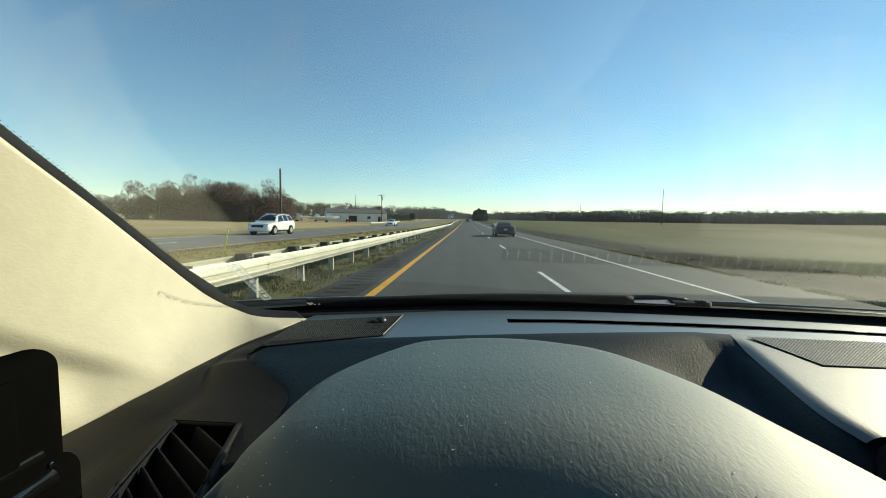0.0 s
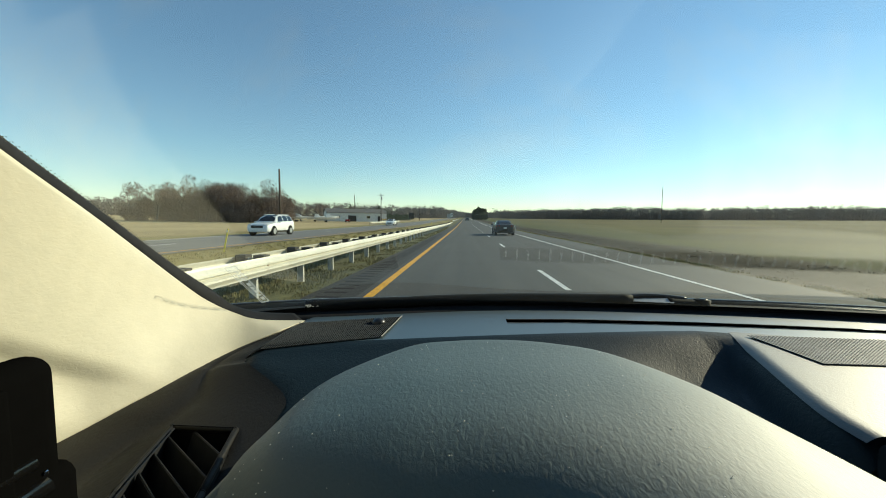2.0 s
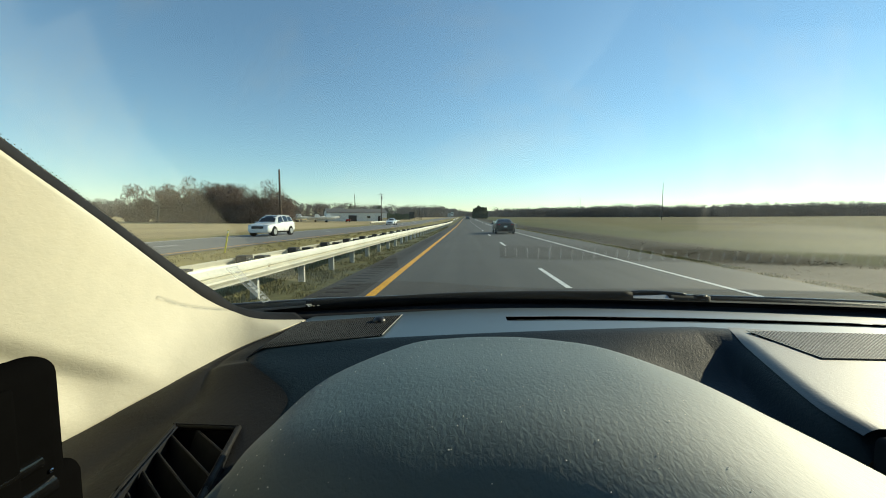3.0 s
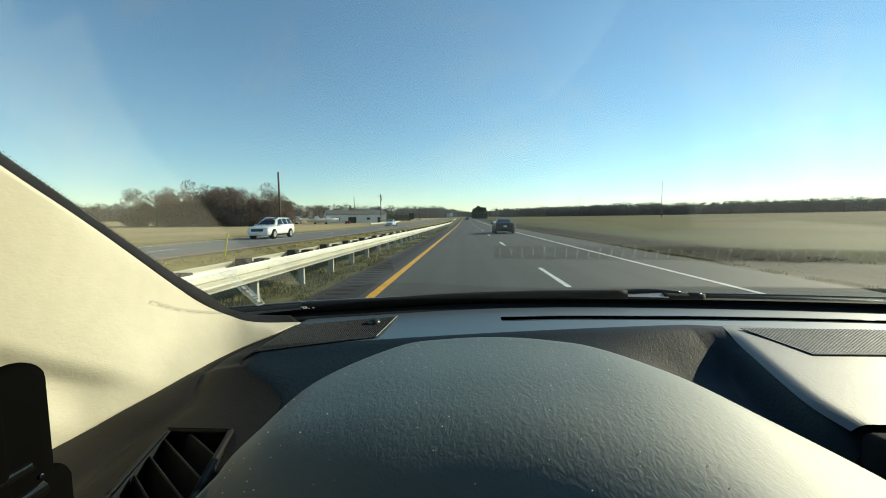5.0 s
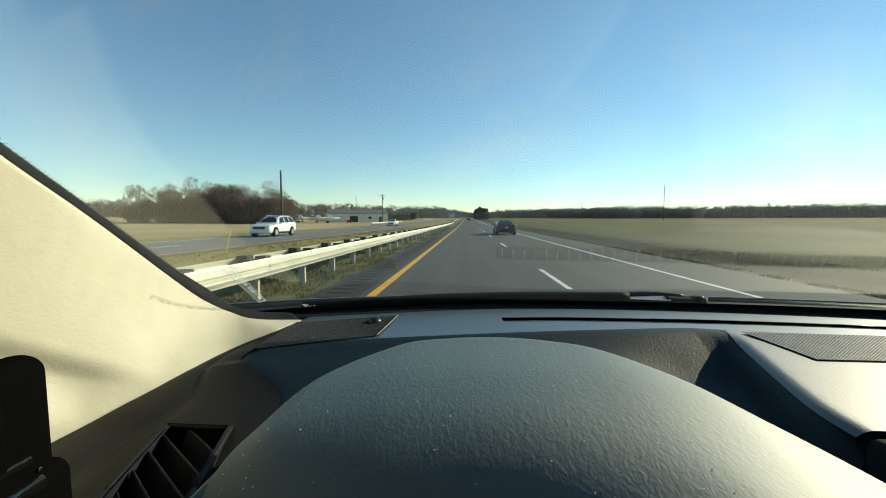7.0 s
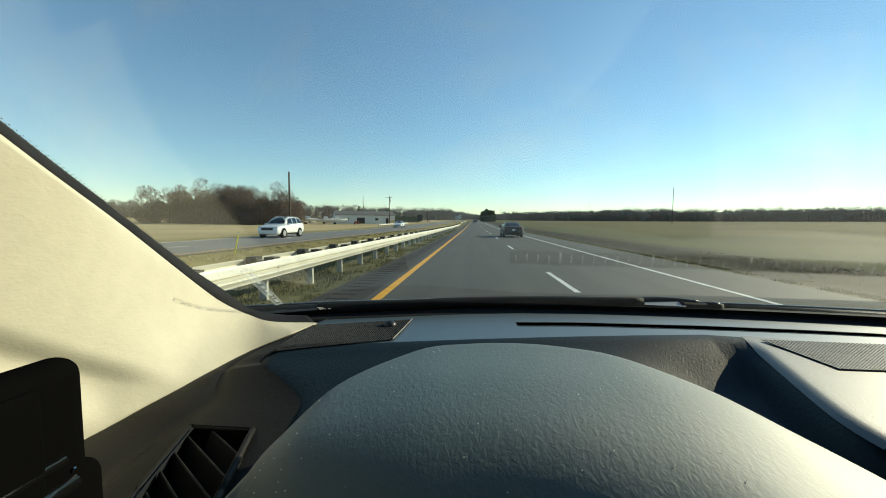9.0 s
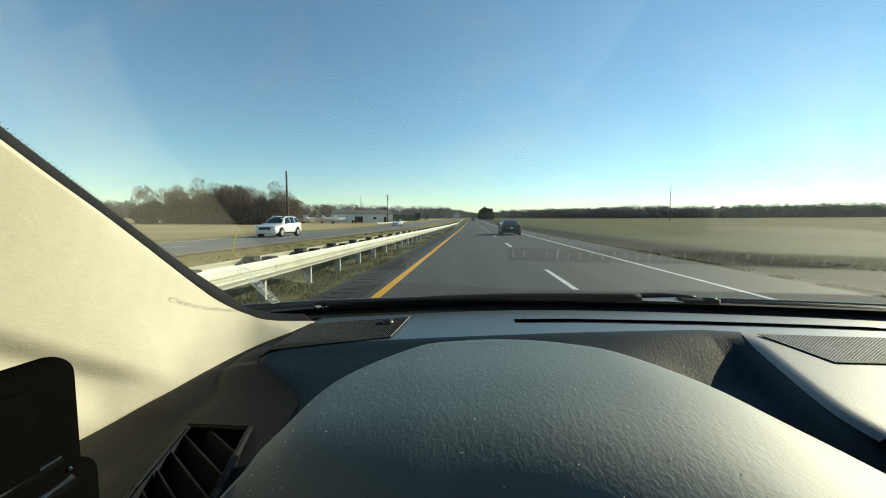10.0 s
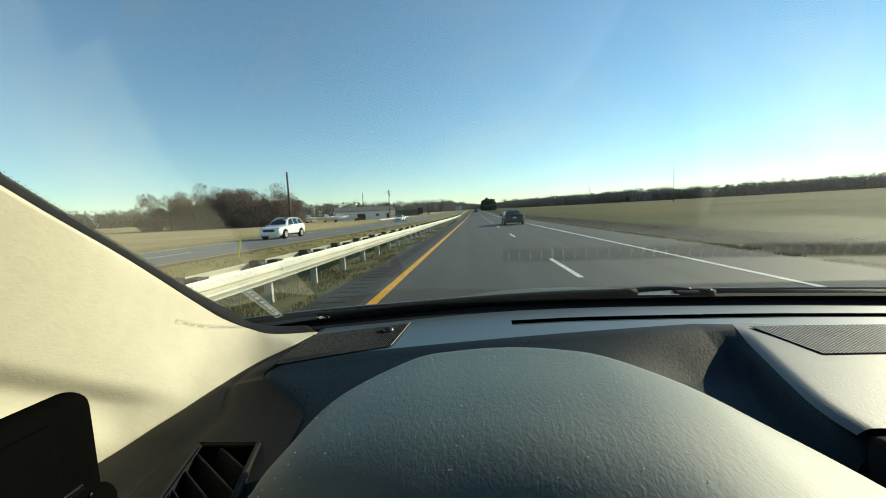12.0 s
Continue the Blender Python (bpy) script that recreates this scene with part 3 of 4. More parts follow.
# ---- cars ----
CAR = {
    # y, half width, sill, belt, roof half width, roof
    "sedan": [(-2.36, .62, .34, .50, .50, .56), (-2.28, .80, .24, .66, .66, .70), (-2.0, .88, .20, .76, .74, .80), (-1.0, .91, .20, .90, .78, .95),
              (-.92, .91, .20, .91, .77, .99), (-.25, .91, .20, .93, .62, 1.36), (.25, .91, .20, .94, .60, 1.44), (.9, .91, .20, .95, .60, 1.42),
              (1.35, .91, .20, .97, .62, 1.30), (1.82, .90, .21, 1.00, .70, 1.07), (2.15, .87, .24, 1.00, .72, 1.04), (2.31, .80, .30, .96, .68, 1.00), (2.38, .64, .38, .80, .52, .86)],
    "suv": [(-2.40, .64, .42, .62, .52, .70), (-2.32, .84, .30, .80, .68, .90), (-2.0, .93, .27, .94, .76, 1.00), (-1.1, .95, .27, 1.05, .80, 1.10),
            (-1.0, .95, .27, 1.06, .79, 1.15), (-.45, .95, .27, 1.08, .68, 1.58), (0.1, .95, .27, 1.09, .66, 1.72), (.9, .95, .27, 1.10, .66, 1.74),
            (1.7, .95, .27, 1.12, .66, 1.70), (1.98, .94, .28, 1.13, .66, 1.62), (2.28, .90, .32, 1.12, .66, 1.14), (2.38, .82, .36, 1.0, .62, 1.06), (2.42, .70, .42, .85, .52, .9)],
}


def car_fn(kind):
    st = CAR[kind]

    def at(y, v, side):
        for a, b in zip(st, st[1:]):
            if y <= b[0]:
                break
        t = min(1.0, max(0.0, (y - a[0]) / (b[0] - a[0])))
        w, zb, belt, wr, top = [p + (q - p) * t for p, q in zip(a[1:], b[1:])]
        pts = [(w * .84, zb), (w * .98, zb + .16), (w, (zb + belt) / 2 + .06), (w * .965, belt), (wr, top - .045), (wr * .85, top - .008), (0, top)]
        vs = [0, .16, .38, .56, .84, .90, 1.0]
        for i in range(6):
            if v <= vs[i + 1]:
                break
        k = (v - vs[i]) / (vs[i + 1] - vs[i])
        x, z = [p + (q - p) * k for p, q in zip(pts[i], pts[i + 1])]
        return Vector((side * x, y, z))
    return at


def vehicle(m, paint, kind, label, group=""):
    """A car with its nose towards -y, resting on z = 0."""
    suv = kind == "suv"
    at = car_fn(kind)
    t = thing("car", m, label, "car", group)
    st = CAR[kind]
    W = .95 if suv else .91
    ys = []
    for a, b in zip(st, st[1:]):
        ys += span(a[0], b[0], 3)[:-1]
    ys.append(st[-1][0])
    vs = [0, .08, .16, .27, .38, .47, .56, .65, .75, .84, .87, .90, .95, 1.0]
    bm = bmesh.new()
    rings = []
    for y in ys:
        row = [at(y, v, -1) for v in vs] + [at(y, v, 1) for v in vs[-2::-1]]
        rings.append([bm.verts.new(p) for p in row])
    for a, b in zip(rings, rings[1:]):
        for k in range(len(a) - 1):
            bm.faces.new((a[k], a[k + 1], b[k + 1], b[k]))
        bm.faces.new((a[-1], a[0], b[0], b[-1]))
    bm.faces.new(rings[0][::-1])
    bm.faces.new(rings[-1])
    bmesh.ops.recalc_face_normals(bm, faces=list(bm.faces))
    part("body", bm, paint, t, smooth=True)

    def patch(name, y0, y1, v0, v1, side, lift, material, skew0=0.0, skew1=0.0, parent=None):
        def f(a, b):
            y = (y0 + skew0 * b) + ((y1 + skew1 * b) - (y0 + skew0 * b)) * a
            p = at(y, v0 + (v1 - v0) * b, side)
            return p + Vector((side * lift, 0, lift * .35))
        return part(name, sheet(f, span(0, 1, 8), span(0, 1, 4)), material, parent or t, smooth=True)

    f0 = -.95 if suv else -.80
    for side in (-1, 1):
        patch("side_window", f0 + .12, .22, .59, .83, side, .008, M_carglass, .45, 0)
        patch("side_window", .30, 1.05 if suv else 1.15, .59, .83, side, .008, M_carglass, 0, 0 if suv else -.25)
        if suv:
            patch("side_window", 1.13, 1.95, .60, .82, side, .008, M_carglass, 0, -.12)
        patch("sill_trim", st[1][0] + .1, st[-2][0] - .1, .0, .13, side, .006, M_black)
        patch("door_seam", .255, .268, .10, .57, side, .004, M_black)
    for nm, y0, y1 in (("windshield", f0 - .02, .0 if suv else -.12), ("rear_window", 2.24 if suv else 1.78, 2.02 if suv else 1.18)):
        def wf(a, b, y0=y0, y1=y1, s=nm):
            y = y0 + (y1 - y0) * b
            e = at(y, .86, 1)
            c = at(y, 1.0, 1)
            x = (2 * a - 1) * (e.x - .05)
            z = c.z - (c.z - e.z) * abs(2 * a - 1) ** 3
            return (x, y + (-.012 if s == "windshield" else .012), z + .014)
        part(nm, sheet(wf, span(0, 1, 8), span(0, 1, 5)), M_carglass, t, smooth=True)
    r = .37 if suv else .325
    for side in (-1, 1):
        for yy in (-1.45, 1.40):
            x = side * (W - .09)
            part("wheel_arch", tube((x - side * .05, yy, r + .02), (side * (W + .004), yy, r + .02), r + .07, r + .06, 24), M_cowl, t)
            wh = part("wheel", tube((x - side * .11, yy, r), (x + side * .135, yy, r), r, r, 22), M_rubber, t)
            rim = tube((x + side * .12, yy, r), (x + side * .148, yy, r), r * .68, r * .64, 18)
            rm = part("rim", rim, M_alloy, wh)
        part("headlight", box(.34, .16, .13, (side * (W - .30), -2.24 if suv else -2.20, .86 if suv else .64), Matrix.Rotation(side * .35, 4, "Z")), M_head, t, bevel=.03)
        part("tail_light", box(.34 if not suv else .2, .12, .16 if not suv else .36, (side * (W - .25), 2.31 if suv else 2.28, .98 if suv else .86), Matrix.Rotation(-side * .25, 4, "Z")), M_tail, t, bevel=.03)
        part("side_mirror", box(.20, .10, .13, (side * (W + .10), -.72, 1.12 if suv else .98)), paint, t, bevel=.035)
    part("grille", box(1.0, .08, .22, (0, -2.37 if suv else -2.33, .72 if suv else .50)), M_black, t, bevel=.03)
    part("rear_bumper", box(1.5, .10, .18, (0, 2.36 if suv else 2.33, .48 if suv else .42)), M_black, t, bevel=.04)
    part("plate", box(.31, .012, .155, (0, 2.43 if suv else 2.40, .70 if suv else .70)), M_tag, t)
    if suv:
        for side in (-1, 1):
            part("roof_rail", rod([Vector((side * .60, y, 1.74 + .015 * math.sin(3.1 * (y + .2) / 2))) for y in span(-.1, 1.8, 8)], .02), M_alloy, t)
    return t


vehicle(pose(3.75, 38, rise(3.75, 38), 0, 0, 180), M_cardark, "sedan", "dark sedan driving ahead in the outer lane")
vehicle(pose(1.0, 190, rise(1.0, 190), 0, 0, 180), M_carblue, "suv", "small dark car far ahead on the road")
vehicle(pose(-16.6, 31.5, rise(-16.6, 31.5)), M_carwhite, "suv", "white sport utility vehicle on the oncoming carriageway")
vehicle(pose(-16.6, 84, rise(-16.6, 84)), M_carwhite, "sedan", "white oncoming car farther up the carriageway")
# ---- the cabin of the car ----
Z0 = H0


def curve(ctrl):
    """A smooth curve through a few control points, for s from 0 to 1."""
    P = [Vector(p) for p in ctrl]
    P = [P[0] * 2 - P[1]] + P + [P[-1] * 2 - P[-2]]
    n = len(P) - 3

    def at(s):
        t = min(max(s, 0), 0.99999) * n
        i = int(t)
        t -= i
        a, b, c, d = P[i:i + 4]
        p = 0.5 * ((2 * b) + (c - a) * t + (2 * a - 5 * b + 4 * c - d) * t * t + (3 * b - a - 3 * c + d) * t ** 3)
        return p + Vector((0, 0, Z0))
    return at


def BASE(x):
    """Foot of the windscreen, seen from above."""
    return 0.846 - (0.14 if x > 0.25 else 0.40 - 0.08 * smoothstep(-0.1, -0.4, x)) * (x - 0.25) ** 2


def glass_pt(x, s):
    """A point on the windscreen: s metres back from its foot."""
    return Vector((x, 0.888 - (0.14 if x > 0.25 else 0.22) * (x - 0.25) ** 2 - .37 * max(0.0, -.05 - x) ** 2 - s, Z0 - 0.199 + s * 0.68 - (.10 - .05 * smoothstep(-.15, -.40, x)) * s * s))


# the driver's pillar: a wall of cream trim between the glass and the dashboard
rim_in_line = curve([(-.318, .712, -.2), (-.345, .604, -.170), (-.36, .556, -.146), (-.37, .511, -.117), (-.378, .473, -.0845), (-.386, .408, -.028),
                (-.392, .368, .007), (-.40, .323, .0455), (-.41, .25, .108), (-.425, .12, .215), (-.44, -.05, .33)])
rim_out_line = curve([(-.345, .725, -.187), (-.362, .640, -.164), (-.369, .572, -.137), (-.373, .525, -.102), (-.380, .478, -.0675), (-.386, .412, -.016),
                 (-.393, .372, .018), (-.402, .325, .058), (-.412, .25, .121), (-.427, .12, .228), (-.442, -.05, .343)])
dash_line = curve([(-.318, .712, -.2), (-.340, .62, -.2), (-.355, .545, -.2), (-.36, .443, -.2), (-.361, .369, -.2), (-.365, .309, -.2), (-.372, .2, -.2), (-.38, .0, -.2), (-.39, -.2, -.2)])

EYE = Vector((0, 0, Z0))


def dash_rim(u):
    """Foot of the pillar trim, dropping away beside the dashboard towards the driver."""
    return EYE + (dash_line(u) - EYE) * (1 + .5 * max(0, min(u, .8) - .09))


def spread(u):
    t = min(1, u / .42)
    return .22 * (1 - (1 - t) ** 2) - .14 * smoothstep(.45, .8, u)


def rim_in(u):
    """The pillar widens away from the driver above its foot."""
    return EYE + (rim_in_line(u) - EYE) * (1 + spread(u))


def rim_out(u):
    return EYE + (rim_out_line(u) - EYE) * (1 + spread(u))


pillar = thing("windscreen_pillar", pose(0, 0, 0), "cream grained plastic trim of the windscreen pillar", "car pillar")


def _pillar(u, v):
    p = dash_rim(u).lerp(rim_in(u), v)
    p.x -= 0.006 * math.sin(math.pi * v) * smoothstep(0, .4, u)
    k = (p.z - Z0 + .176 + .7 * (p.y - .412)) / .016           # a soft fold running forward from the door corner
    p.x -= .012 * smoothstep(1.3, -.7, k) * smoothstep(-5, -.8, k) * smoothstep(.50, .40, p.y)
    return p


part("trim", sheet(_pillar, span(0, 1, 110), span(0, .9, 60) + span(.92, 1, 5), 0.004), M_trim, pillar, smooth=True)

def _seal(u, v):
    p = rim_in(u).lerp(rim_out(u), v)
    return EYE + (p - EYE) * (.997 - .004 * math.sin(math.pi * v))


part("seal", sheet(_seal, span(0, 1, 80), span(-.12, 1, 8), 0.0012), M_cowl, pillar, "black rubber seal beside the glass", True)
for i in range(150):
    s = 0.40 + 0.50 * (i // 2) / 75 + (i % 2) * .0033
    q = rim_out(s) + Vector((0, .001, .0012 + .0022 * (i % 2)))
    bm = bmesh.new()
    bmesh.ops.create_icosphere(bm, subdivisions=1, radius=0.0006, matrix=Matrix.Translation(q))
    part("border_dot", bm, M_rubber, pillar)

# mirror corner and door top beside the driver
door = thing("door_1", pose(0, 0, 0), "black car door top with a rounded corner panel and chrome strip", "car door", kind="structure")
bm = box(.034, .30, .150, (-.362, .153, Z0 - .188))
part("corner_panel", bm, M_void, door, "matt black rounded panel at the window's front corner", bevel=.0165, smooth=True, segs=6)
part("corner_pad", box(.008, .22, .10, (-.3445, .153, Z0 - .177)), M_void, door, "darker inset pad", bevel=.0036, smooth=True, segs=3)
part("door_panel", box(.06, .9, .50, (-.50, -.12, Z0 - .57)), M_black, door, bevel=.015, smooth=True)
part("upper_trim", rod([Vector((-.346, y, Z0 - .194)) for y in span(-.3, .277, 12)], .0060, 12), M_gloss, door, "glossy black window trim", smooth=True)
part("lower_trim", rod([Vector((-.345, y, Z0 - .217)) for y in span(-.3, .284, 12)], .0078, 12), M_gloss, door, "glossy black window trim", smooth=True)
part("door_cap", box(.030, .072, .084, (-.358, .276, Z0 - .250)), M_void, door, bevel=.012, smooth=True)
# Tiny chrome disc added to stand for a glint on the cap.
part("cap_glint", tube((-.3435, .284, Z0 - .2055), (-.3425, .284, Z0 - .2055), .0018, .0012, 10), M_chrome, door)

# dashboard
dash = thing("dashboard", pose(0, 0, 0), "dark blue-black grained vinyl dashboard below the windscreen", "dashboard")


def crease(x):
    return 0.648 + 0.205 * x - 0.10 * x * x if x < .4 else 0.714 - 0.15 * (x - .4)


def dash_z(x, y):
    c = crease(x)
    lip = lip_x(y)
    wall = .10 * smoothstep(lip + .030, lip, x) + .90 * smoothstep(lip + .004, lip - .028, x)
    drop = 0.006 * smoothstep(c, c - 0.05, y) + 0.052 * smoothstep(c, c - 0.26, y)
    drop += (.050 * smoothstep(c - .01, c - .14, y) + .010 * smoothstep(c - .1, c - .3, y) - drop) * smoothstep(.17, .34, x)
    z = -0.197 - drop * wall - 0.62 * max(0.0, -0.318 - x)
    z -= 0.25 * smoothstep(0.40, 0.20, y) * smoothstep(.20, .30, x) * wall
    z -= 0.02 * smoothstep(0.384, 0.366, y) * smoothstep(.34, .37, x)
    return Z0 + z


def lip_x(y):
    """Left edge of the passenger's panel."""
    t = y - .41
    return .363 + .175 * (t + math.sqrt(t * t + .0009))


def side_x(y):
    """Where the side panel by the door joins the top of the dashboard."""
    return -.335 + .105 * smoothstep(.545, .45, y)


def slot_y(x):
    """Middle of the defroster slot."""
    return 0.7585 - 0.134 * (x - .28) ** 2 - .006 * smoothstep(.2, .07, x) + .006 * smoothstep(.3, .8, x)


def slot_w(x):
    """Half the slot's width."""
    return .0155 - .003 * smoothstep(.3, .90, x)


SLOT = (0.071, 1.10)


def dash_rows(x):
    c = crease(x)
    lo, hi = slot_y(x) - slot_w(x), slot_y(x) + slot_w(x)
    end = BASE(x) - .001
    if end < hi + .01 or lo < c + .004:        # at the left end the shelf is too narrow for the slot
        lo, hi = c + (end - c) * .45, c + (end - c) * .62
    return span(0.06, c - .035, 34) + span(c - .03, c, 7) + span(c + .004, lo, 7) + span(hi, end, 7), 34 + 1 + 8 + 7


def top_panel(shelf):
    """The dashboard's top: the smooth shelf below the glass, or the pad on the driver's side of its crease."""
    bm = bmesh.new()
    xs = span(-0.60, -0.30, 26) + span(-.285, SLOT[0], 20) + span(.08, 0.27, 12) + span(0.28, 0.425, 34) + span(0.44, SLOT[1], 20) + span(1.11, 1.2, 3)
    cols = []
    for x in xs:
        ys, gap = dash_rows(x)
        cols.append([bm.verts.new((x, y, dash_z(x, y) - .012 * smoothstep(.002, .03, side_x(y) - x) * smoothstep(.60, .55, y))) for y in ys])
    for i in range(len(xs) - 1):
        xm = (xs[i] + xs[i + 1]) / 2
        for k in range(len(cols[i]) - 1):
            ym = cols[i][k + 1].co.y
            if (k == gap and SLOT[0] < xm < SLOT[1]) or (xm < side_x(ym) - .014 and ym < .68) or (xm > .352 and ym < .372):
                continue
            if shelf == (k >= 41):
                bm.faces.new((cols[i][k], cols[i + 1][k], cols[i + 1][k + 1], cols[i][k + 1]))
    bmesh.ops.delete(bm, geom=[v for v in bm.verts if not v.link_faces], context="VERTS")
    bm.normal_update()
    return bm


# Same vinyl throughout; shelf toned lighter for sky sheen, pad darker for shade.
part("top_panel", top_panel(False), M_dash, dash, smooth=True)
part("shelf_panel", top_panel(True), M_shelf, dash, "satin shelf below the glass, sky sheen in its lighter tone", smooth=True)


def _passenger(u, v):
    """Passenger's panel, its left edge rolling over into the valley."""
    x = .44 + .72 * max(u, 0)
    y = .370 + (crease(x) - .371) * v
    lip = lip_x(y)
    x = lip + .010 + (1.16 - lip) * max(u, 0) ** 1.2 + .016 * min(u, 0)
    k = 1 - smoothstep(.72, .97, v)
    return Vector((x, y, Z0 - .1968 + k * (.0013 - .0070 * min(u, 0) ** 2)))


part("passenger_panel", sheet(_passenger, [-1, -.8, -.6, -.4, -.2] + span(0, 1, 40), span(0, .06, 6) + span(.08, 1, 40), 0, True), M_panel, dash, "satin passenger-side panel of the dashboard", smooth=True)
part("panel_front", box(.84, .03, .20, (.784, .3545, Z0 - .299)), M_cowl, dash, "black front face below the passenger's panel", bevel=.008, smooth=True)



VENT = [(-.343, .411), (-.268, .411), (-.238, .314), (-.214, .236), (-.284, .236), (-.312, .306)]


def inside(x, y, poly):
    hit = False
    for (ax, ay), (bx, by) in zip(poly, poly[1:] + poly[:1]):
        if (ay > y) != (by > y) and x < ax + (y - ay) / (by - ay) * (bx - ax):
            hit = not hit
    return hit


def _side(u, v):
    """Rolled edge along the foot of the pillar trim, a shallow crease, then the panel that holds the vent."""
    r = dash_rim(u)
    bx = max(side_x(r.y), r.x + .004)
    x = r.x - .002 + (bx - r.x + .002) * v
    end = dash_z(bx + .001, r.y) + .0022
    z = r.z + .0015 + (end - r.z - .0015) * v
    wide = smoothstep(0, .14, bx - r.x)
    z += wide * (.004 * math.sin(math.pi * min(1, v / .34)) - .003 * math.exp(-((v - .38) / .07) ** 2) + .035 * max(0, v - .34) * (1 - v) ** 2)
    return Vector((x, r.y, z))


def side_panel():
    bm = bmesh.new()
    us, vs = span(.02, .86, 150), span(0, 1, 64)
    g = [[bm.verts.new(_side(u, v)) for v in vs] for u in us]
    for i in range(len(us) - 1):
        for j in range(len(vs) - 1):
            q = (g[i][j], g[i + 1][j], g[i + 1][j + 1], g[i][j + 1])
            mid = sum((p.co for p in q), Vector()) / 4
            if not inside(mid.x, mid.y, VENT):
                bm.faces.new(q)
    bmesh.ops.recalc_face_normals(bm, faces=list(bm.faces))
    return bm


# Brown of the reflected pillar trim is put into this panel's colour.
part("side_panel", side_panel(), M_side, dash, "grained end of the dashboard by the door, toned brown-black for reflection and shade", smooth=True)

# hood over the instruments
hood_rim = curve([(-.20, .13, -.205), (-.19, .20, -.198), (-.184, .248, -.19), (-.172, .296, -.18), (-.1465, .374, -.165), (-.08, .446, -.152), (-.02, .466, -.149),
                  (.042, .471, -.148), (.10, .464, -.149), (.155, .444, -.152), (.213, .389, -.163), (.2545, .332, -.178), (.29, .278, -.19), (.315, .22, -.2), (.33, .14, -.207)])


def _hood(u, v):
    r = hood_rim(u)
    r.x = .05 + .983 * (r.x - .05)
    if v <= 1:
        x0 = 0.05 + 0.80 * (r.x - 0.05)
        a = Vector((x0, -0.02, Z0 - 0.152 - 0.5 * (x0 - .05) ** 2))
        p = a.lerp(r, v) - Vector((0, 0, .0016))
        p.z += 0.006 * math.sin(math.pi * v) + .007 * smoothstep(.47, .31, p.y)
        p.z -= 0.19 * smoothstep(.282, .04, p.y) * smoothstep(.17, -.03, p.x) + .010 * smoothstep(.36, .20, p.y) * (1 - v ** 3)
        return p
    w = (v - 1)                      # rolls over the far lip and down to the dashboard
    out = Vector((r.x - 0.05, (r.y - .17) * .9, 0)).normalized()
    return r - Vector((0, 0, .0016)) + out * 0.010 * math.sin(w * 1.57) - Vector((0, 0, 0.012 * (1 - math.cos(min(w, 1) * 1.57)) + 0.09 * max(0, w - 1)))


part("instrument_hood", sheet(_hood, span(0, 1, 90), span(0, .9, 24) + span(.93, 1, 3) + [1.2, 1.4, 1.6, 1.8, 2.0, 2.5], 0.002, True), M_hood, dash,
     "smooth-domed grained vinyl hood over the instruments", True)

# defroster slot: a trough coloured near-black for shade, with recessed fins
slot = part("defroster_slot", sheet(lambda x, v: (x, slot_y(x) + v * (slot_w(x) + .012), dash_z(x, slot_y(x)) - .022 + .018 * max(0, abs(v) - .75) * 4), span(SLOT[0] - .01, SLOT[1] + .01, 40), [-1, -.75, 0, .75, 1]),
            M_void, dash, "long narrow air slot coloured near-black for shade, with recessed fins")
# Rim takes the light mesh tone, standing for its sunlit edge.
part("slot_rim", rod([Vector((x, slot_y(x) - slot_w(x), dash_z(x, slot_y(x)) + .0002)) for x in span(SLOT[0], SLOT[1], 40)], .0010, 6), M_grille, dash)
for i in range(43):
    x = .085 + .0235 * i
    big = i % 8 == 4
    part("fin", box(.0032 if big else .0018, slot_w(x) * (2.4 if big else 1.1), .004, (x, slot_y(x) + (0 if big else slot_w(x) * .5), dash_z(x, slot_y(x)) - .0125)), M_sign, slot)


# perforated speaker grilles: a sheet toned for shaded holes, with fine raised ribs
def grille(corners, ribs, label, mesh, w, bed):
    """A flat bed toned for shade between fine ribs, laid on the dashboard's surface."""
    c = [Vector((x, y, 0)) for x, y in corners]

    def at(u, v, up):
        p = c[0].lerp(c[1], u).lerp(c[3].lerp(c[2], u), v)
        return Vector((p.x, p.y, (Z0 - .1955 if p.x > .4 else dash_z(p.x, p.y)) + up))
    g = part("speaker_grille", sheet(lambda u, v: at(u, v, .0015), span(0, 1, 20), span(0, 1, 16)), bed, dash, label)
    for i in range(ribs):
        s = (i + .5) / ribs
        part("rib", sheet(lambda u, v: at(s + u / ribs, v, .0022 if abs(u) < w * .9 else .0016), [-w, -w * .8, w * .8, w], span(0, 1, 8), 0, True), mesh, g)
    return g


gl = grille([(-.318, .691), (-.137, .754), (-.148, .619), (-.339, .545)], 50, "fine speaker grille at the windscreen corner, toned dark as unlit", M_grille_unlit, .2, M_void)
gr = grille([(.473, .679), (.80, .668), (.74, .55), (.482, .55)], 50, "fine speaker grille, toned grey as if sunlit", M_grille, .3, M_bed)
part("grille_edge", rod([Vector((-.137, .754, Z0 - .194)), Vector((-.142, .69, Z0 - .194)), Vector((-.148, .619, Z0 - .194))], .0011, 6), M_grille, gl)
bm = bmesh.new()
bmesh.ops.create_uvsphere(bm, u_segments=20, v_segments=12, radius=0.0125, matrix=Matrix.Translation((-.172, .705, Z0 - .195)) @ Matrix.Diagonal((1, 1, .75, 1)))
knob = part("sun_sensor", bm, M_black, dash, "small glossy black sensor dome", True)

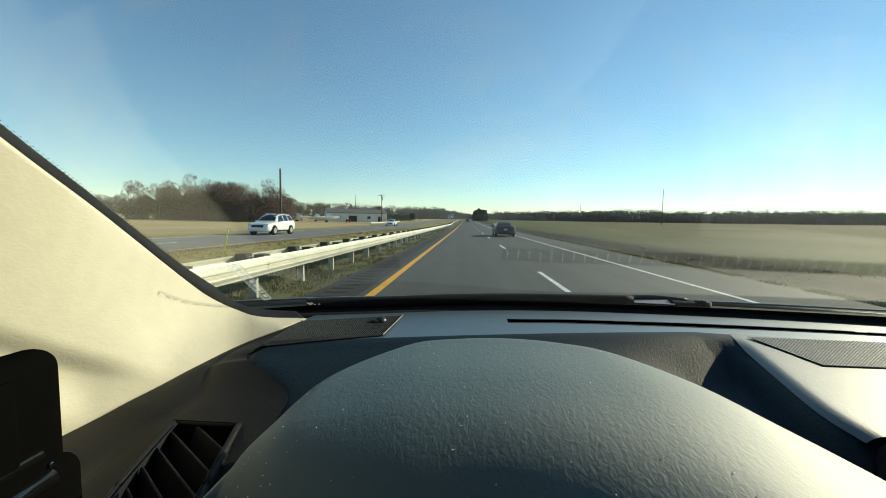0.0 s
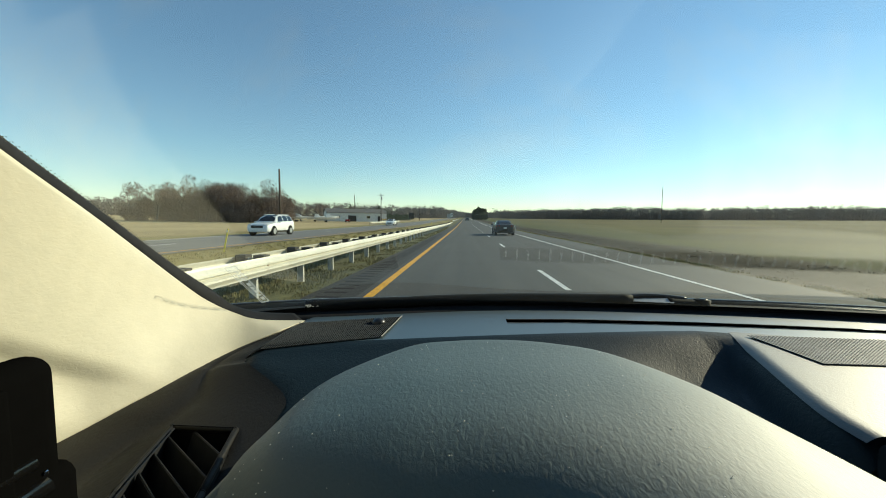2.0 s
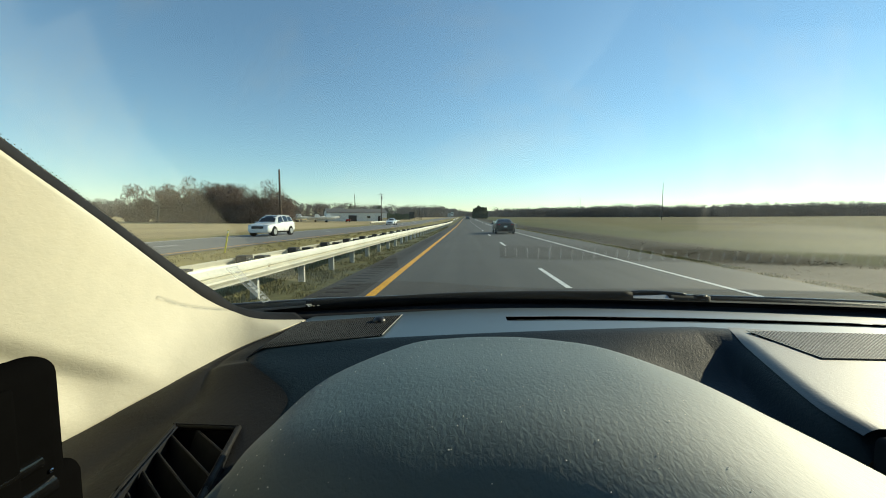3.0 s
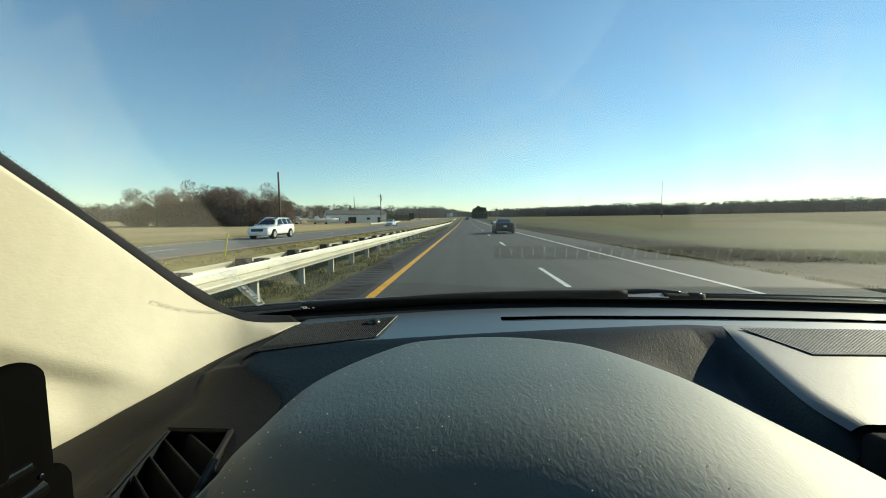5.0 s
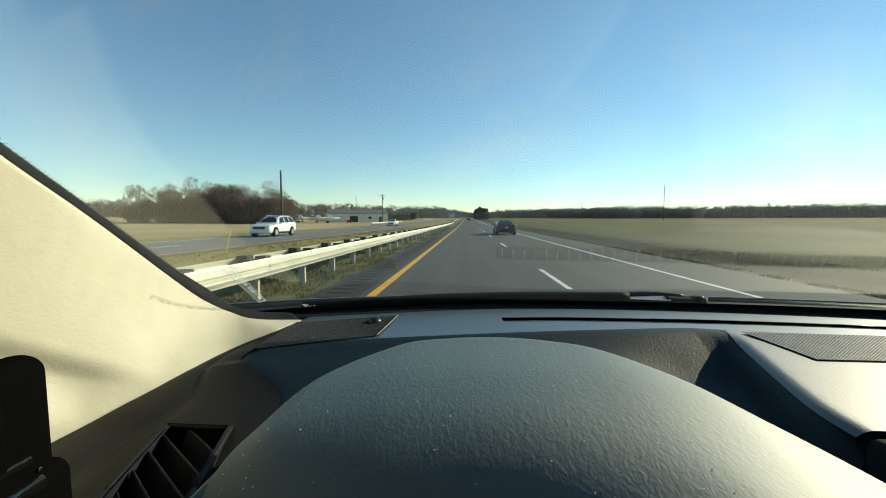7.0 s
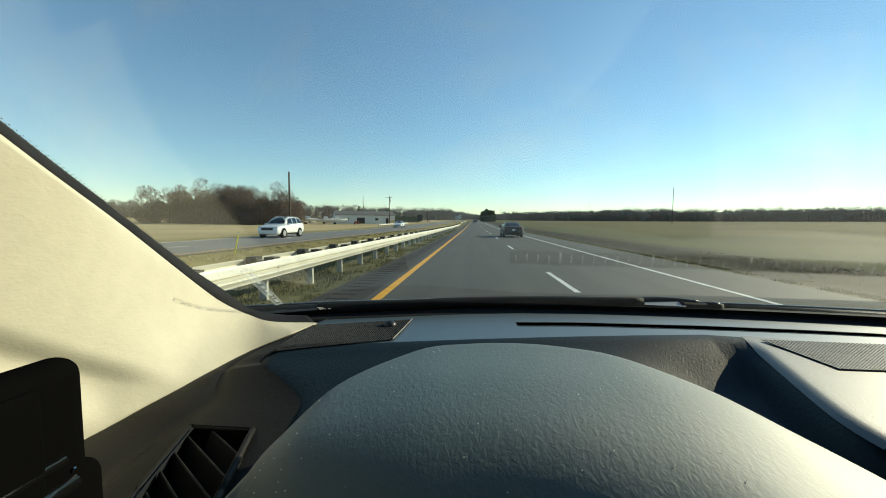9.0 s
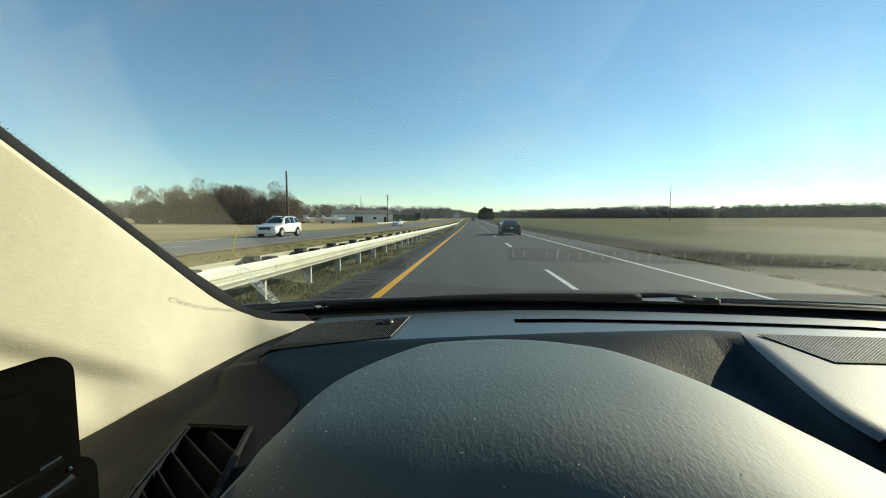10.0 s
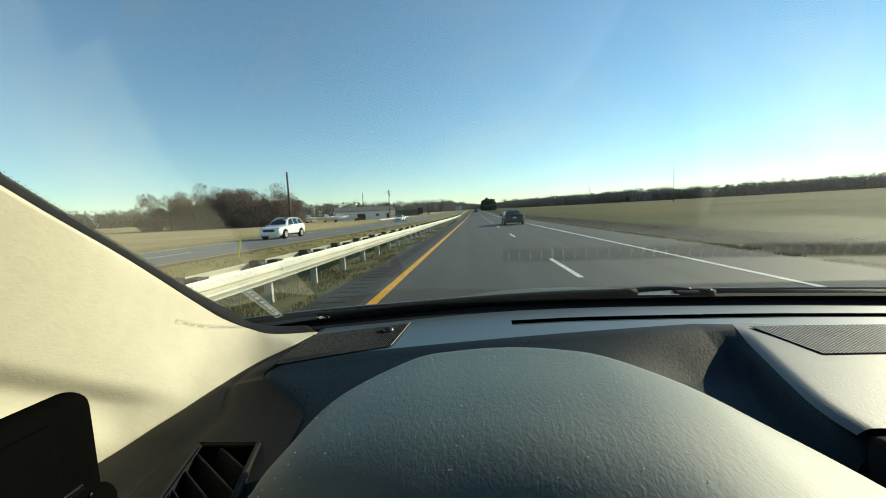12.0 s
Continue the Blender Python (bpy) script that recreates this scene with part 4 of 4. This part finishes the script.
# side air vent: thin frame, well coloured near-black for shade, slanting slats
VZ = Z0 - .2405
vent = part("air_vent", prism([(-.28 + (x + .28) * 1.5, .33 + (y - .33) * 1.3) for x, y in VENT], "z", Z0 - .33, Z0 - .312), M_void, dash, "air vent with a well coloured near-black for shade and slanting slats")
for i, (a, c) in enumerate(zip(VENT, VENT[1:] + VENT[:1])):
    p, q = Vector((*a, VZ)), Vector((*c, VZ))
    part("vent_frame", rod([p.lerp(q, k) for k in span(-.01, 1.01, 6)], .0034, 10), M_side, vent, smooth=True)
    part("vent_side", sheet(lambda u, v: p.lerp(q, u) + Vector((0, 0, .004 - .078 * v)), [-.02, 1.02], [0, 1], .0012), M_cowl, vent)
# Thin rod added along the frame's left edge to draw its highlight.
part("frame_highlight", rod([Vector((-.335, .404, VZ + .003)), Vector((-.3145, .335, VZ + .003)), Vector((-.300, .290, VZ + .003))], .0009, 6), M_black, vent, "thin rod drawing the frame's edge highlight")
for (ax, ay), (bx, by) in (((-.316, .410), (-.252, .366)), ((-.336, .397), (-.246, .334)), ((-.327, .367), (-.238, .304)), ((-.317, .338), (-.232, .276)), ((-.306, .310), (-.226, .250))):
    top, end = Vector((ax, ay, VZ - .003)), Vector((bx, by, VZ - .003))
    sl_ = part("slat", sheet(lambda u, v: top.lerp(end, u) + Vector((-.006, -.009, -.030)) * v, span(0, 1, 6), span(0, 1, 4), .0014), M_cowl, vent)
    part("slat_edge", rod([top, end], .0011, 6), M_side, sl_)

# windscreen
screen = thing("windscreen", pose(0, 0, 0), "clear curved windscreen with a black border band", "windscreen")
_rim = sorted(((q.z / q.y, q.x / q.y) for q in (rim_out_line(u) - EYE for u in span(.01, .93, 80))))


def glass_left(s):
    """Where the pane ends under the pillar's seal."""
    lo, hi = -.6, -.15
    for _ in range(30):
        x = (lo + hi) / 2
        q = glass_pt(x, s) - EYE
        if q.y > 0 and q.x / q.y > np.interp(q.z / q.y, [r[0] for r in _rim], [r[1] for r in _rim]):
            hi = x
        else:
            lo = x
    return hi


_left = {s_: glass_left(s_) for s_ in span(0, .84, 40)}
part("glass", sheet(lambda u, s_: glass_pt(_left[s_] + (1.25 - _left[s_]) * u, s_), span(0, 1, 60), span(0, .84, 40)), M_glass, screen, smooth=True).visible_shadow = False
part("border_band", sheet(lambda x, s: glass_pt(x, s) + Vector((0, -.003, .001)), span(-0.50, 1.2, 60), [-.004, .012, .024]), M_cowl, screen, "black ceramic band along the foot of the glass", True)

# etched maker's mark in the lower corner, as plain bars
mark = thing("glass_mark", pose(0, 0, 0), "small pale etched mark in the windscreen's lower corner", "etched mark")
for x, s0, w, h in ((-.3225, .0455, .010, .0028), (-.3245, .0415, .0035, .0032), (-.3195, .0415, .0035, .0032), (-.3235, .0375, .006, .0022), (-.3165, .0375, .003, .0022), (-.3085, .0385, .004, .0022)):
    part("bar", sheet(lambda u, v: glass_pt(x + w * (u - .5), s0 + h * (v - .5)) + Vector((0, -.005, -.004)), [0, 1], [0, 1]), M_film, mark)

# cowl and wiper outside the glass
cowl = thing("cowl_panel", pose(0, 0, 0), "black plastic cowl at the foot of the windscreen", "car cowl")
part("panel", sheet(lambda x, v: (x, BASE(x) - 0.004 + 0.12 * v, Z0 - 0.203 + 0.010 * math.sin(3.1 * v)), span(-0.7, 1.25, 40), span(0, 1, 8), 0.004, True), M_cowl, cowl, smooth=True)
part("bonnet_edge", sheet(lambda x, v: (x, BASE(x) * .9 + .215 + 0.10 * v, Z0 - 0.1925 - 0.04 * v * v), span(-0.7, 1.25, 40), span(0, 1, 6), 0.003, True), M_bonnet, cowl, "grey painted rear edge of the bonnet", True)
wiper = thing("windscreen_wiper", pose(0, 0, 0), "black wiper lying along the foot of the windscreen", "wiper")
part("blade", rod([Vector((x, BASE(x) + .035 + .01 * smoothstep(.2, .37, x), Z0 - .1815 + .004 * math.sin((x + .3) * 3))) for x in span(-.34, .37, 36)], .0115), M_rubber, wiper, "", True)
part("blade_spine", rod([Vector((x, BASE(x) + .052, Z0 - .1735 + .002 * math.sin(x * 4))) for x in span(-.10, .36, 24)], .004), M_black, wiper, "", True)
part("arm", rod([Vector((.345 + .155 * k, .905 + .008 * math.sin(3 * k), Z0 - .1755 + .004 * math.sin(3.1 * k) - .002 * k)) for k in span(0, 1, 20)], .0042), M_black, wiper, "", True)
part("arm_side", prism([(.33, Z0 - .174), (.47, Z0 - .173), (.47, Z0 - .20), (.33, Z0 - .20)], "y", .908, .912), M_rubber, wiper)
part("arm_plate", sheet(lambda u, v: Vector((.356 + .107 * u, .884 + .018 * v, Z0 - .1805 - .003 * u + (.001 + .0065 * u) * v)), span(0, 1, 6), [0, 1], .001), M_alu, wiper, "bright metal plate")
part("arm_root", rod([Vector((.455 + .075 * k, .90, Z0 - .192 - .003 * k)) for k in span(0, 1, 8)], .0165, 12), M_rubber, wiper, smooth=True)
part("pivot", tube((.532, .90, Z0 - .215), (.532, .90, Z0 - .1775), .020, .017, 18), M_rubber, wiper, smooth=True)
part("pivot_cap", tube((.536, .902, Z0 - .1775), (.536, .902, Z0 - .1755), .008, .006, 12), M_black, wiper)
blade2 = thing("windscreen_wiper", pose(0, 0, 0), "black passenger-side wiper at the foot of the windscreen", "wiper")
part("blade", rod([Vector((x, BASE(x) + .03, Z0 - .195 - .008 * smoothstep(.55, .9, x))) for x in span(.50, 1.2, 30)], .0085), M_rubber, blade2, "", True)

# plain unseen shell that closes the cabin and keeps sky light off the dashboard
shell = thing("cabin_shell", pose(0, 0, 0), "cream-lined roof and grey body of the car that carries the view", "car cabin", kind="structure")
part("roof", box(1.6, 2.28, .03, (0.33, -1.02, Z0 + .33)), M_liner, shell, bevel=.01)
part("roof_skin", box(1.64, 2.30, .012, (0.33, -1.02, Z0 + .353)), M_bonnet, shell, bevel=.005)
# Unseen dark walls added so the hood reflects a darker cabin.
part("rear_blocker", box(1.6, .05, 1.4, (0.33, -2.0, Z0 - .33)), M_cloth, shell)
for sx in (-.44, 1.1):
    part("side_blocker", box(.05, 1.5, .8, (sx, -1.25, Z0 - .03)), M_cloth, shell)
part("floor", box(1.6, 2.9, .04, (0.33, -.55, .36)), M_black, shell)
part("far_door", box(.06, 2.4, .56, (1.14, -.8, Z0 - .53)), M_liner, shell)
part("firewall", box(1.5, .04, .75, (0.33, .66, .75)), M_black, shell)


def _bonnet(x, v):
    k = (x - .33) / .93
    return (x, BASE(x) * .9 + .31 + (1.05 - .30 * k * k) * v, Z0 - .240 - .13 * v - .10 * v ** 4 - .06 * k * k)


part("bonnet", sheet(_bonnet, span(-.56, 1.22, 24), span(0, 1, 14), .004, True), M_bonnet, shell, smooth=True)
for sx, nm in ((-.50, "wing"), (1.16, "wing")):
    part(nm, box(.08, 4.2, .52, (sx, .0, .56)), M_bonnet, shell, bevel=.03, smooth=True)
part("nose", box(1.6, .12, .50, (.33, 2.02, .55)), M_bonnet, shell, bevel=.05, smooth=True)
for sx in (-.42, 1.08):
    for y in (1.35, -1.35):
        wl = part("wheel", tube((sx - .1, y, .33), (sx + .1, y, .33), .33, .33, 22), M_rubber, shell)
        part("rim", tube((sx + (.09 if sx > 0 else -.09), y, .33), (sx + (.125 if sx > 0 else -.125), y, .33), .22, .20, 16), M_alloy, wl)

# ---- things along the road ----
def on(x, y, turn=0.0, sink=0.03):
    return pose(x, y, rise(x, y) + ground_z(x) - sink, 0, 0, turn)


# clear sticker in the corner of the windscreen, seen from behind; its print as bars
def _film(u, v, off=.003):
    """u across the strip, v along it, just inside the glass."""
    x = (-.381 + .0161 * u) * (1 - v) + (-.3876 + .0138 * u) * v
    return glass_pt(x, .1864 + .0048 * u - (.1204 - .0014 * u) * v) - Vector((0, off, off))


sticker = thing("window_sticker", pose(0, 0, 0), "narrow clear sticker with pale border and print on the windscreen corner", "sticker")
part("carrier", sheet(lambda u, v: _film(u, v, .0025), span(0, 1, 3), span(0, 1, 12)), M_carrier, sticker, "hazy clear carrier film")
for u0, u1, v0, v1 in ((0, .09, 0, 1), (.91, 1, 0, 1), (.09, .91, 0, .018), (.09, .91, .975, 1), (.20, .26, .04, .96)):
    part("border", sheet(lambda u, v: _film(u, v, .004), span(u0, u1, 1), span(v0, v1, 10)), M_film, sticker, "pale border line")
for v0, v1 in ((.10, .16), (.19, .24), (.28, .36), (.42, .50), (.53, .60), (.62, .72), (.75, .79), (.83, .92)):
    part("bar", sheet(lambda u, v: _film(u, v, .004), span(.42, .80, 1), span(v0, v1, 4)), M_film, sticker)


def marker_post(m, h=1.05, lean=12):
    t = thing("marker_post", m @ pose(0, 0, 0, 0, lean, 0), "thin leaning yellow plastic marker post in the grass", "marker post")
    part("shaft", box(.07, .02, h, (0, 0, h / 2)), M_delin, t, bevel=.004)
    part("reflector", box(.05, .006, .12, (0, -.013, h - .1)), M_sign, t)
    return t


marker_post(on(-10.4, 15.6))
marker_post(on(-9.4, 104, sink=.05))


def small_rail(x, y0, y1, face, label, dark=False):
    rail = thing("guardrail", pose(x, 0, 0), label, "guardrail")
    n = max(1, round((y1 - y0) / 3.81))
    for i in range(n):
        a = y0 + i * 3.81
        part("beam", prism([(px + face * .14, pz + .41 + rise(x, a)) for px, pz in w_profile(face)], "y", a, a + 3.84), M_steel, rail)
    pm = part("post", box(.15, .1, 1.0, (0, 0, .2)), M_post, rail)
    for i in range(2 * n + 1):
        o = pm if i == 0 else pm.copy()
        if i:
            scene.collection.objects.link(o)
        o.location = (0, y0 + i * 1.905, rise(x, y0 + i * 1.905))
    return rail


small_rail(-21.5, 84, 124, 1, "pale steel guardrail beyond the oncoming carriageway")
small_rail(7.8, 59, 103, -1, "shaded steel guardrail on the outer shoulder")
rail_far = guard_rail(137.0, 260.0, -4.9)

# striped end marker
em = thing("end_marker", on(-4.9, 136.6), "yellow and black striped marker on the rail end", "road marker")
part("plate", box(.55, .03, .42, (0, 0, .62)), M_signyel, em, bevel=.01)
for i in range(4):
    part("stripe", box(.07, .006, .40, (-.2 + .14 * i, -.019, .62), Matrix.Rotation(radians(32), 4, "Y")), M_signblack, em)
part("brace", rod([Vector((-.1, -.1, 0)), Vector((.12, .1, .5))], .03), M_steel, em)

# keep-right sign
ks = thing("traffic_sign", on(-4.7, 131.5), "white sign with a curved black arrow on a square post", "traffic sign")
part("post", box(.08, .08, 3.3, (0, .05, 1.6)), M_post, ks)
part("face", box(.92, .02, 1.24, (0, 0, 2.75)), M_sign, ks, bevel=.005)
for sx in (-1, 1):
    part("border", box(.02, .006, 1.16, (sx * .43, -.014, 2.75)), M_signblack, ks)
    part("border", box(.84, .006, .02, (0, -.014, 2.75 + sx * .58)), M_signblack, ks)
part("arrow", prism([(-.07, 2.28), (.06, 2.28), (.08, 2.48), (.22, 2.66), (.26, 2.86), (.36, 2.86), (.19, 3.15), (.0, 2.86), (.12, 2.86), (.08, 2.70), (-.04, 2.54)], "y", -.018, -.011), M_signblack, ks)
part("island_symbol", prism([(-.34, 3.08), (-.06, 3.08), (-.08, 2.8), (-.19, 2.60), (-.31, 2.8)], "y", -.018, -.011), M_signblack, ks)

# back of a sign on the rail's end
bs = thing("traffic_sign", on(-4.6, 106), "bare aluminium back of a sign on a steel post", "traffic sign")
part("post", box(.08, .05, 2.9, (0, 0, 1.4)), M_post, bs)
part("panel", box(.92, .015, 1.2, (0, .04, 2.35)), M_alu, bs, bevel=.004)
part("stiffener", box(.16, .03, 1.2, (0, .015, 2.35)), M_block, bs)


# ---- buildings ----
def house(m, L, W, h, rh, label, wall, over=.4, windows=(), name="house"):
    """A gabled house, ridge along its local x."""
    t = thing(name, m, label, "house")
    prof = [(-W / 2, 0), (W / 2, 0), (W / 2, h), (0, h + rh), (-W / 2, h)]
    part("wall", prism(prof, "x", -L / 2, L / 2), wall, t)
    for s in (-1, 1):
        o = over
        pr = [(0, h + rh + .02), (s * (W / 2 + o), h - o * rh / (W / 2) + .02), (s * (W / 2 + o), h - o * rh / (W / 2) + .16), (0, h + rh + .18)]
        part("roof", prism(pr, "x", -L / 2 - o, L / 2 + o), M_roof, t)
    for x, w, z, hh, door in windows:
        if door:
            part("door", box(w, .06, hh, (x, -W / 2 - .02, hh / 2)), M_block, t, bevel=.01)
        else:
            wf = part("window", box(w, .08, hh, (x, -W / 2 - .02, z)), M_siding, t, bevel=.01)
            part("pane", box(w - .14, .03, hh - .14, (x, -W / 2 - .065, z)), M_carglass, wf)
    return t


house(on(-42, 142, 28), 22, 9, 3.2, 1.4, "long low grey-white shed with a dark shallow roof", M_siding, .3,
      [(-7, 1.2, 1.6, 1.0, False), (-2, 3.0, 1.2, 2.2, True), (4, 1.4, 1.6, 1.0, False), (8, 1.0, 0, 2.1, True)], "shed")
house(on(-66, -82, 70), 11, 7, 2.9, 1.8, "small white bungalow under the trees", M_siding, .4, [(-3, 1.2, 1.5, 1.1, False), (0, 1, 0, 2.05, True), (3, 1.2, 1.5, 1.1, False)])
house(on(-56, -32, 80), 10, 7, 2.8, 1.8, "white bungalow with a front porch in shade", M_siding, .5, [(-3, 1.2, 1.5, 1.1, False), (0, 1, 0, 2.05, True), (3, 1.2, 1.5, 1.1, False)])
house(on(-46, -2, 75), 5, 4, 2.5, 1.5, "small white garden pavilion with a pale roof", M_siding, .4, [(0, 1, 0, 2.0, True)])


def boat(m, L, label):
    t = thing("boat", m, label, "boat")

    def hull(u, v):
        y = -L / 2 + L * u
        w = 1.15 * (1 - smoothstep(.55, 1.0, u) ** 1.6)
        a = math.pi * v
        return (-math.cos(a) * w, y, .75 + 1.0 * (1 - math.sin(a)) * (1 - .25 * u) + .45 * u * u + .25 * smoothstep(.8, 1, u) * math.sin(a))
    part("hull", sheet(hull, span(0, 1, 16), span(0, 1, 10), .04), M_carwhite, t, smooth=True)
    part("deck", sheet(lambda u, v: (hull(u, 0)[0] * (1 - 2 * v), hull(u, 0)[1], hull(u, 0)[2] - .12), span(0, .98, 10), [0, .5, 1]), M_siding, t)
    cb = prism([(-.6, 1.55), (1.3, 1.55), (.7, 2.55), (-.4, 2.65)], "x", -.75, .75)
    part("cabin", cb, M_carwhite, t, bevel=.06)
    part("windshield", prism([(.85, 2.05), (1.04, 2.05), (.76, 2.45), (.62, 2.45)], "x", -.70, .70), M_carglass, t)
    tr = part("trailer", box(1.6, L * .8, .12, (0, 0, .55)), M_post, t)
    for sx in (-1, 1):
        part("wheel", tube((sx * .95 - .1, -.4, .32), (sx * .95 + .1, -.4, .32), .32, .32, 14), M_rubber, tr)
    return t


boat(on(-44, 118, -62), 7.5, "white cabin boat parked on a trailer in the yard")
boat(on(-50, 124, -70), 6.0, "small white boat on a trailer beside a larger one")
boat(on(-55, 121, -80), 6.5, "pale covered boat on a trailer in the yard")

# red cart by the boats
rc = thing("red_cart", on(-38, 120, 10), "small red cart parked in the yard", "cart")
part("body", box(1.4, 1.0, .6, (0, 0, .7)), M_tail, rc, bevel=.05)
for sx in (-1, 1):
    part("wheel", tube((sx * .5, -.55, .25), (sx * .5, -.42, .25), .25, .25, 12), M_rubber, rc)


# ---- farm gates, board, poles ----
def farm_gate(m, L, label, sign=False):
    t = thing("farm_gate", m, label, "gate")
    for i in range(6):
        part("bar", rod([Vector((-L / 2, 0, .25 + .21 * i)), Vector((L / 2, 0, .25 + .21 * i))], .022), M_rust, t)
    for x in (-L / 2, -L / 6, L / 6, L / 2):
        part("upright", rod([Vector((x, .03, .2)), Vector((x, .03, 1.34))], .022), M_rust, t)
    for x in (-L / 2 - .2, L / 2 + .2):
        part("gate_post", tube((x, 0, 0), (x, 0, 1.7), .10, .09, 8), M_wood, t)
    if sign:
        part("notice", box(1.6, .02, .35, (-L * .22, -.05, .95)), M_signyel, t, "yellow notice plate")
    return t


farm_gate(on(-29.5, 141, -8), 5.2, "rusty farm gate with a yellow notice beside the shed", True)
farm_gate(on(-26, 196, -12), 6.0, "weathered farm gate at the field's edge", True)
bd = thing("notice_board", on(-22.6, 158), "dark back of a roadside board on two posts", "board")
part("panel", box(2.2, .08, 2.5, (0, 0, 2.4)), M_block, bd, bevel=.01)
for sx in (-1, 1):
    part("post", box(.12, .12, 3.7, (sx * 1.0, .06, 1.85)), M_wood, bd)
utility_pole(on(-27.5, 122), 9.5, True, "wooden utility pole with a crossarm and transformer")
utility_pole(on(-44, 148), 10.5, False, "tall thin wooden pole behind the shed")
utility_pole(on(-25, 205), 7.8)
utility_pole(on(-37, 188), 6.5, False, "slim pale pole in the field")
utility_pole(on(89.5, 178), 16.5, False, "tall thin wooden utility pole across the field")
utility_pole(on(98, 330), 16.0, False, "tall thin wooden utility pole far across the field")
utility_pole(on(-24, -40), 9.0)

# hedge of rounded evergreens
for i in range(11):
    h = (4.6, 3.4, 3.1, 3.3, 3.5, 3.2, 3.0, 3.2, 3.4, 3.1, 3.6)[i]
    shrub(on(-31 + .35 * i, 146 + 4.3 * i), h, h * (1.2 if i == 0 else .98), 60 + i, group="evergreen hedge")
pine_tree(on(-36, 156), 6.5, 81, "young pine behind the evergreen hedge", .1, .2)
pine_tree(on(-47, 152), 7.0, 82, "small dark conifer behind the shed", .05, .2)
for i, (x, y, h) in enumerate([(-70, 128, 9), (-60, 150, 10), (-82, 140, 9.5), (-52, 165, 9), (-58, 130, 8)]):
    bare_tree(on(x, y), h, 90 + i, "leafless tree behind the boat yard", "yard trees")

# trees, conifers and shrubs already passed
for i, (x, y, h) in enumerate([(-62, -66, 15), (-50, -108, 17), (-55, -120, 16), (-38, -18, 14), (-40, -6, 13), (-42, 8, 12), (-44, 18, 9.5)]):
    bare_tree(on(x, y - 30), h, 100 + i, "tall leafless roadside tree with fine twigs", "roadside trees")
for i, (x, y, h, w) in enumerate([(-46, -82, 12, .24), (-42, -78, 11, .24), (-40, -66, 16, .2), (-44, -60, 15, .2), (-43, -56, 11, .24)]):
    pine_tree(on(x, y), h, 120 + i, "tall dark pine beside the oncoming carriageway", .1 if w > .2 else .35, w, "roadside pines")
pine_tree(on(-31, 4 - 30), 8.5, 130, "lone young pine on the verge", .15, .24)
for i in range(5):
    shrub(on(-36 - i, -50 + 6 * i), 2.4, 2.6, 140 + i, "rounded dark shrub in a garden", "garden shrubs")
mb = thing("mailbox", on(-21, -48), "white mailbox on a wooden post by the road", "mailbox")
part("post", box(.1, .1, 1.2, (0, 0, .6)), M_wood, mb)
part("letter_box", box(.2, .5, .24, (0, 0, 1.25)), M_sign, mb, bevel=.05)


# ---- grass along the edges ----
def tufts(name, n, xs, ys, hh, seed, material, label, lean=.35):
    rnd = random.Random(seed)
    v, f = [], []
    for _ in range(n):
        k = rnd.random() ** 1.7
        y = ys[0] + (ys[1] - ys[0]) * k
        x = rnd.uniform(*xs)
        if noise.noise((x * 1.3, y * .8, seed)) < -.12:
            continue
        z = ground_z(x) + rise(x, y) - .02
        s = (1 + y / 25)
        for b in range(5):
            a = rnd.uniform(0, 6.28)
            h = hh * rnd.uniform(.5, 1.2)
            w = .006 * s + .003
            d = Vector((math.cos(a), math.sin(a), 0))
            e = Vector((-d.y, d.x, 0)) * w
            p = Vector((x + rnd.gauss(0, .05), y + rnd.gauss(0, .05), z))
            i = len(v)
            v += [p - e, p + e, p + d * h * lean * rnd.uniform(.4, 1.6) + Vector((0, 0, h))]
            f.append((i, i + 1, i + 2))
    return tagged(mesh_ob(name, v, f, material), label, "grass", kind="stuff")


tufts("verge_grass", 9000, (-4.9, -2.86), (2.5, 70), .085, 1, M_grass, "rough green and straw grass under the guardrail")
tufts("median_grass", 9000, (-11.2, -4.6), (4, 70), .10, 2, M_straw, "short straw-coloured grass in the median")
tufts("ditch_grass", 3000, (8.8, 12.2), (5, 70), .05, 3, M_dead, "dead brown grass in the roadside ditch")

tufts("edge_grass", 6000, (7.36, 8.3), (6, 120), .09, 4, M_straw, "strip of dry straw-coloured grass along the asphalt")

# dust on the instrument hood
rnd = random.Random(7)
v, f = [], []
for _ in range(340):
    u, w = rnd.uniform(.12, .66), rnd.uniform(.35, .98)
    p = Vector(_hood(u, w)) + Vector((0, 0, .0026))
    r = rnd.uniform(.0002, .0007)
    i = len(v)
    v += [p + Vector((r, 0, 0)), p + Vector((0, r, 0)), p - Vector((r, 0, 0)), p - Vector((0, r, 0)), p + Vector((0, 0, r))]
    f += [(i, i + 1, i + 4), (i + 1, i + 2, i + 4), (i + 2, i + 3, i + 4), (i + 3, i, i + 4)]
tagged(mesh_ob("dust_specks", v, f, M_sign), "pale dust specks on the instrument hood", "dust", kind="stuff")
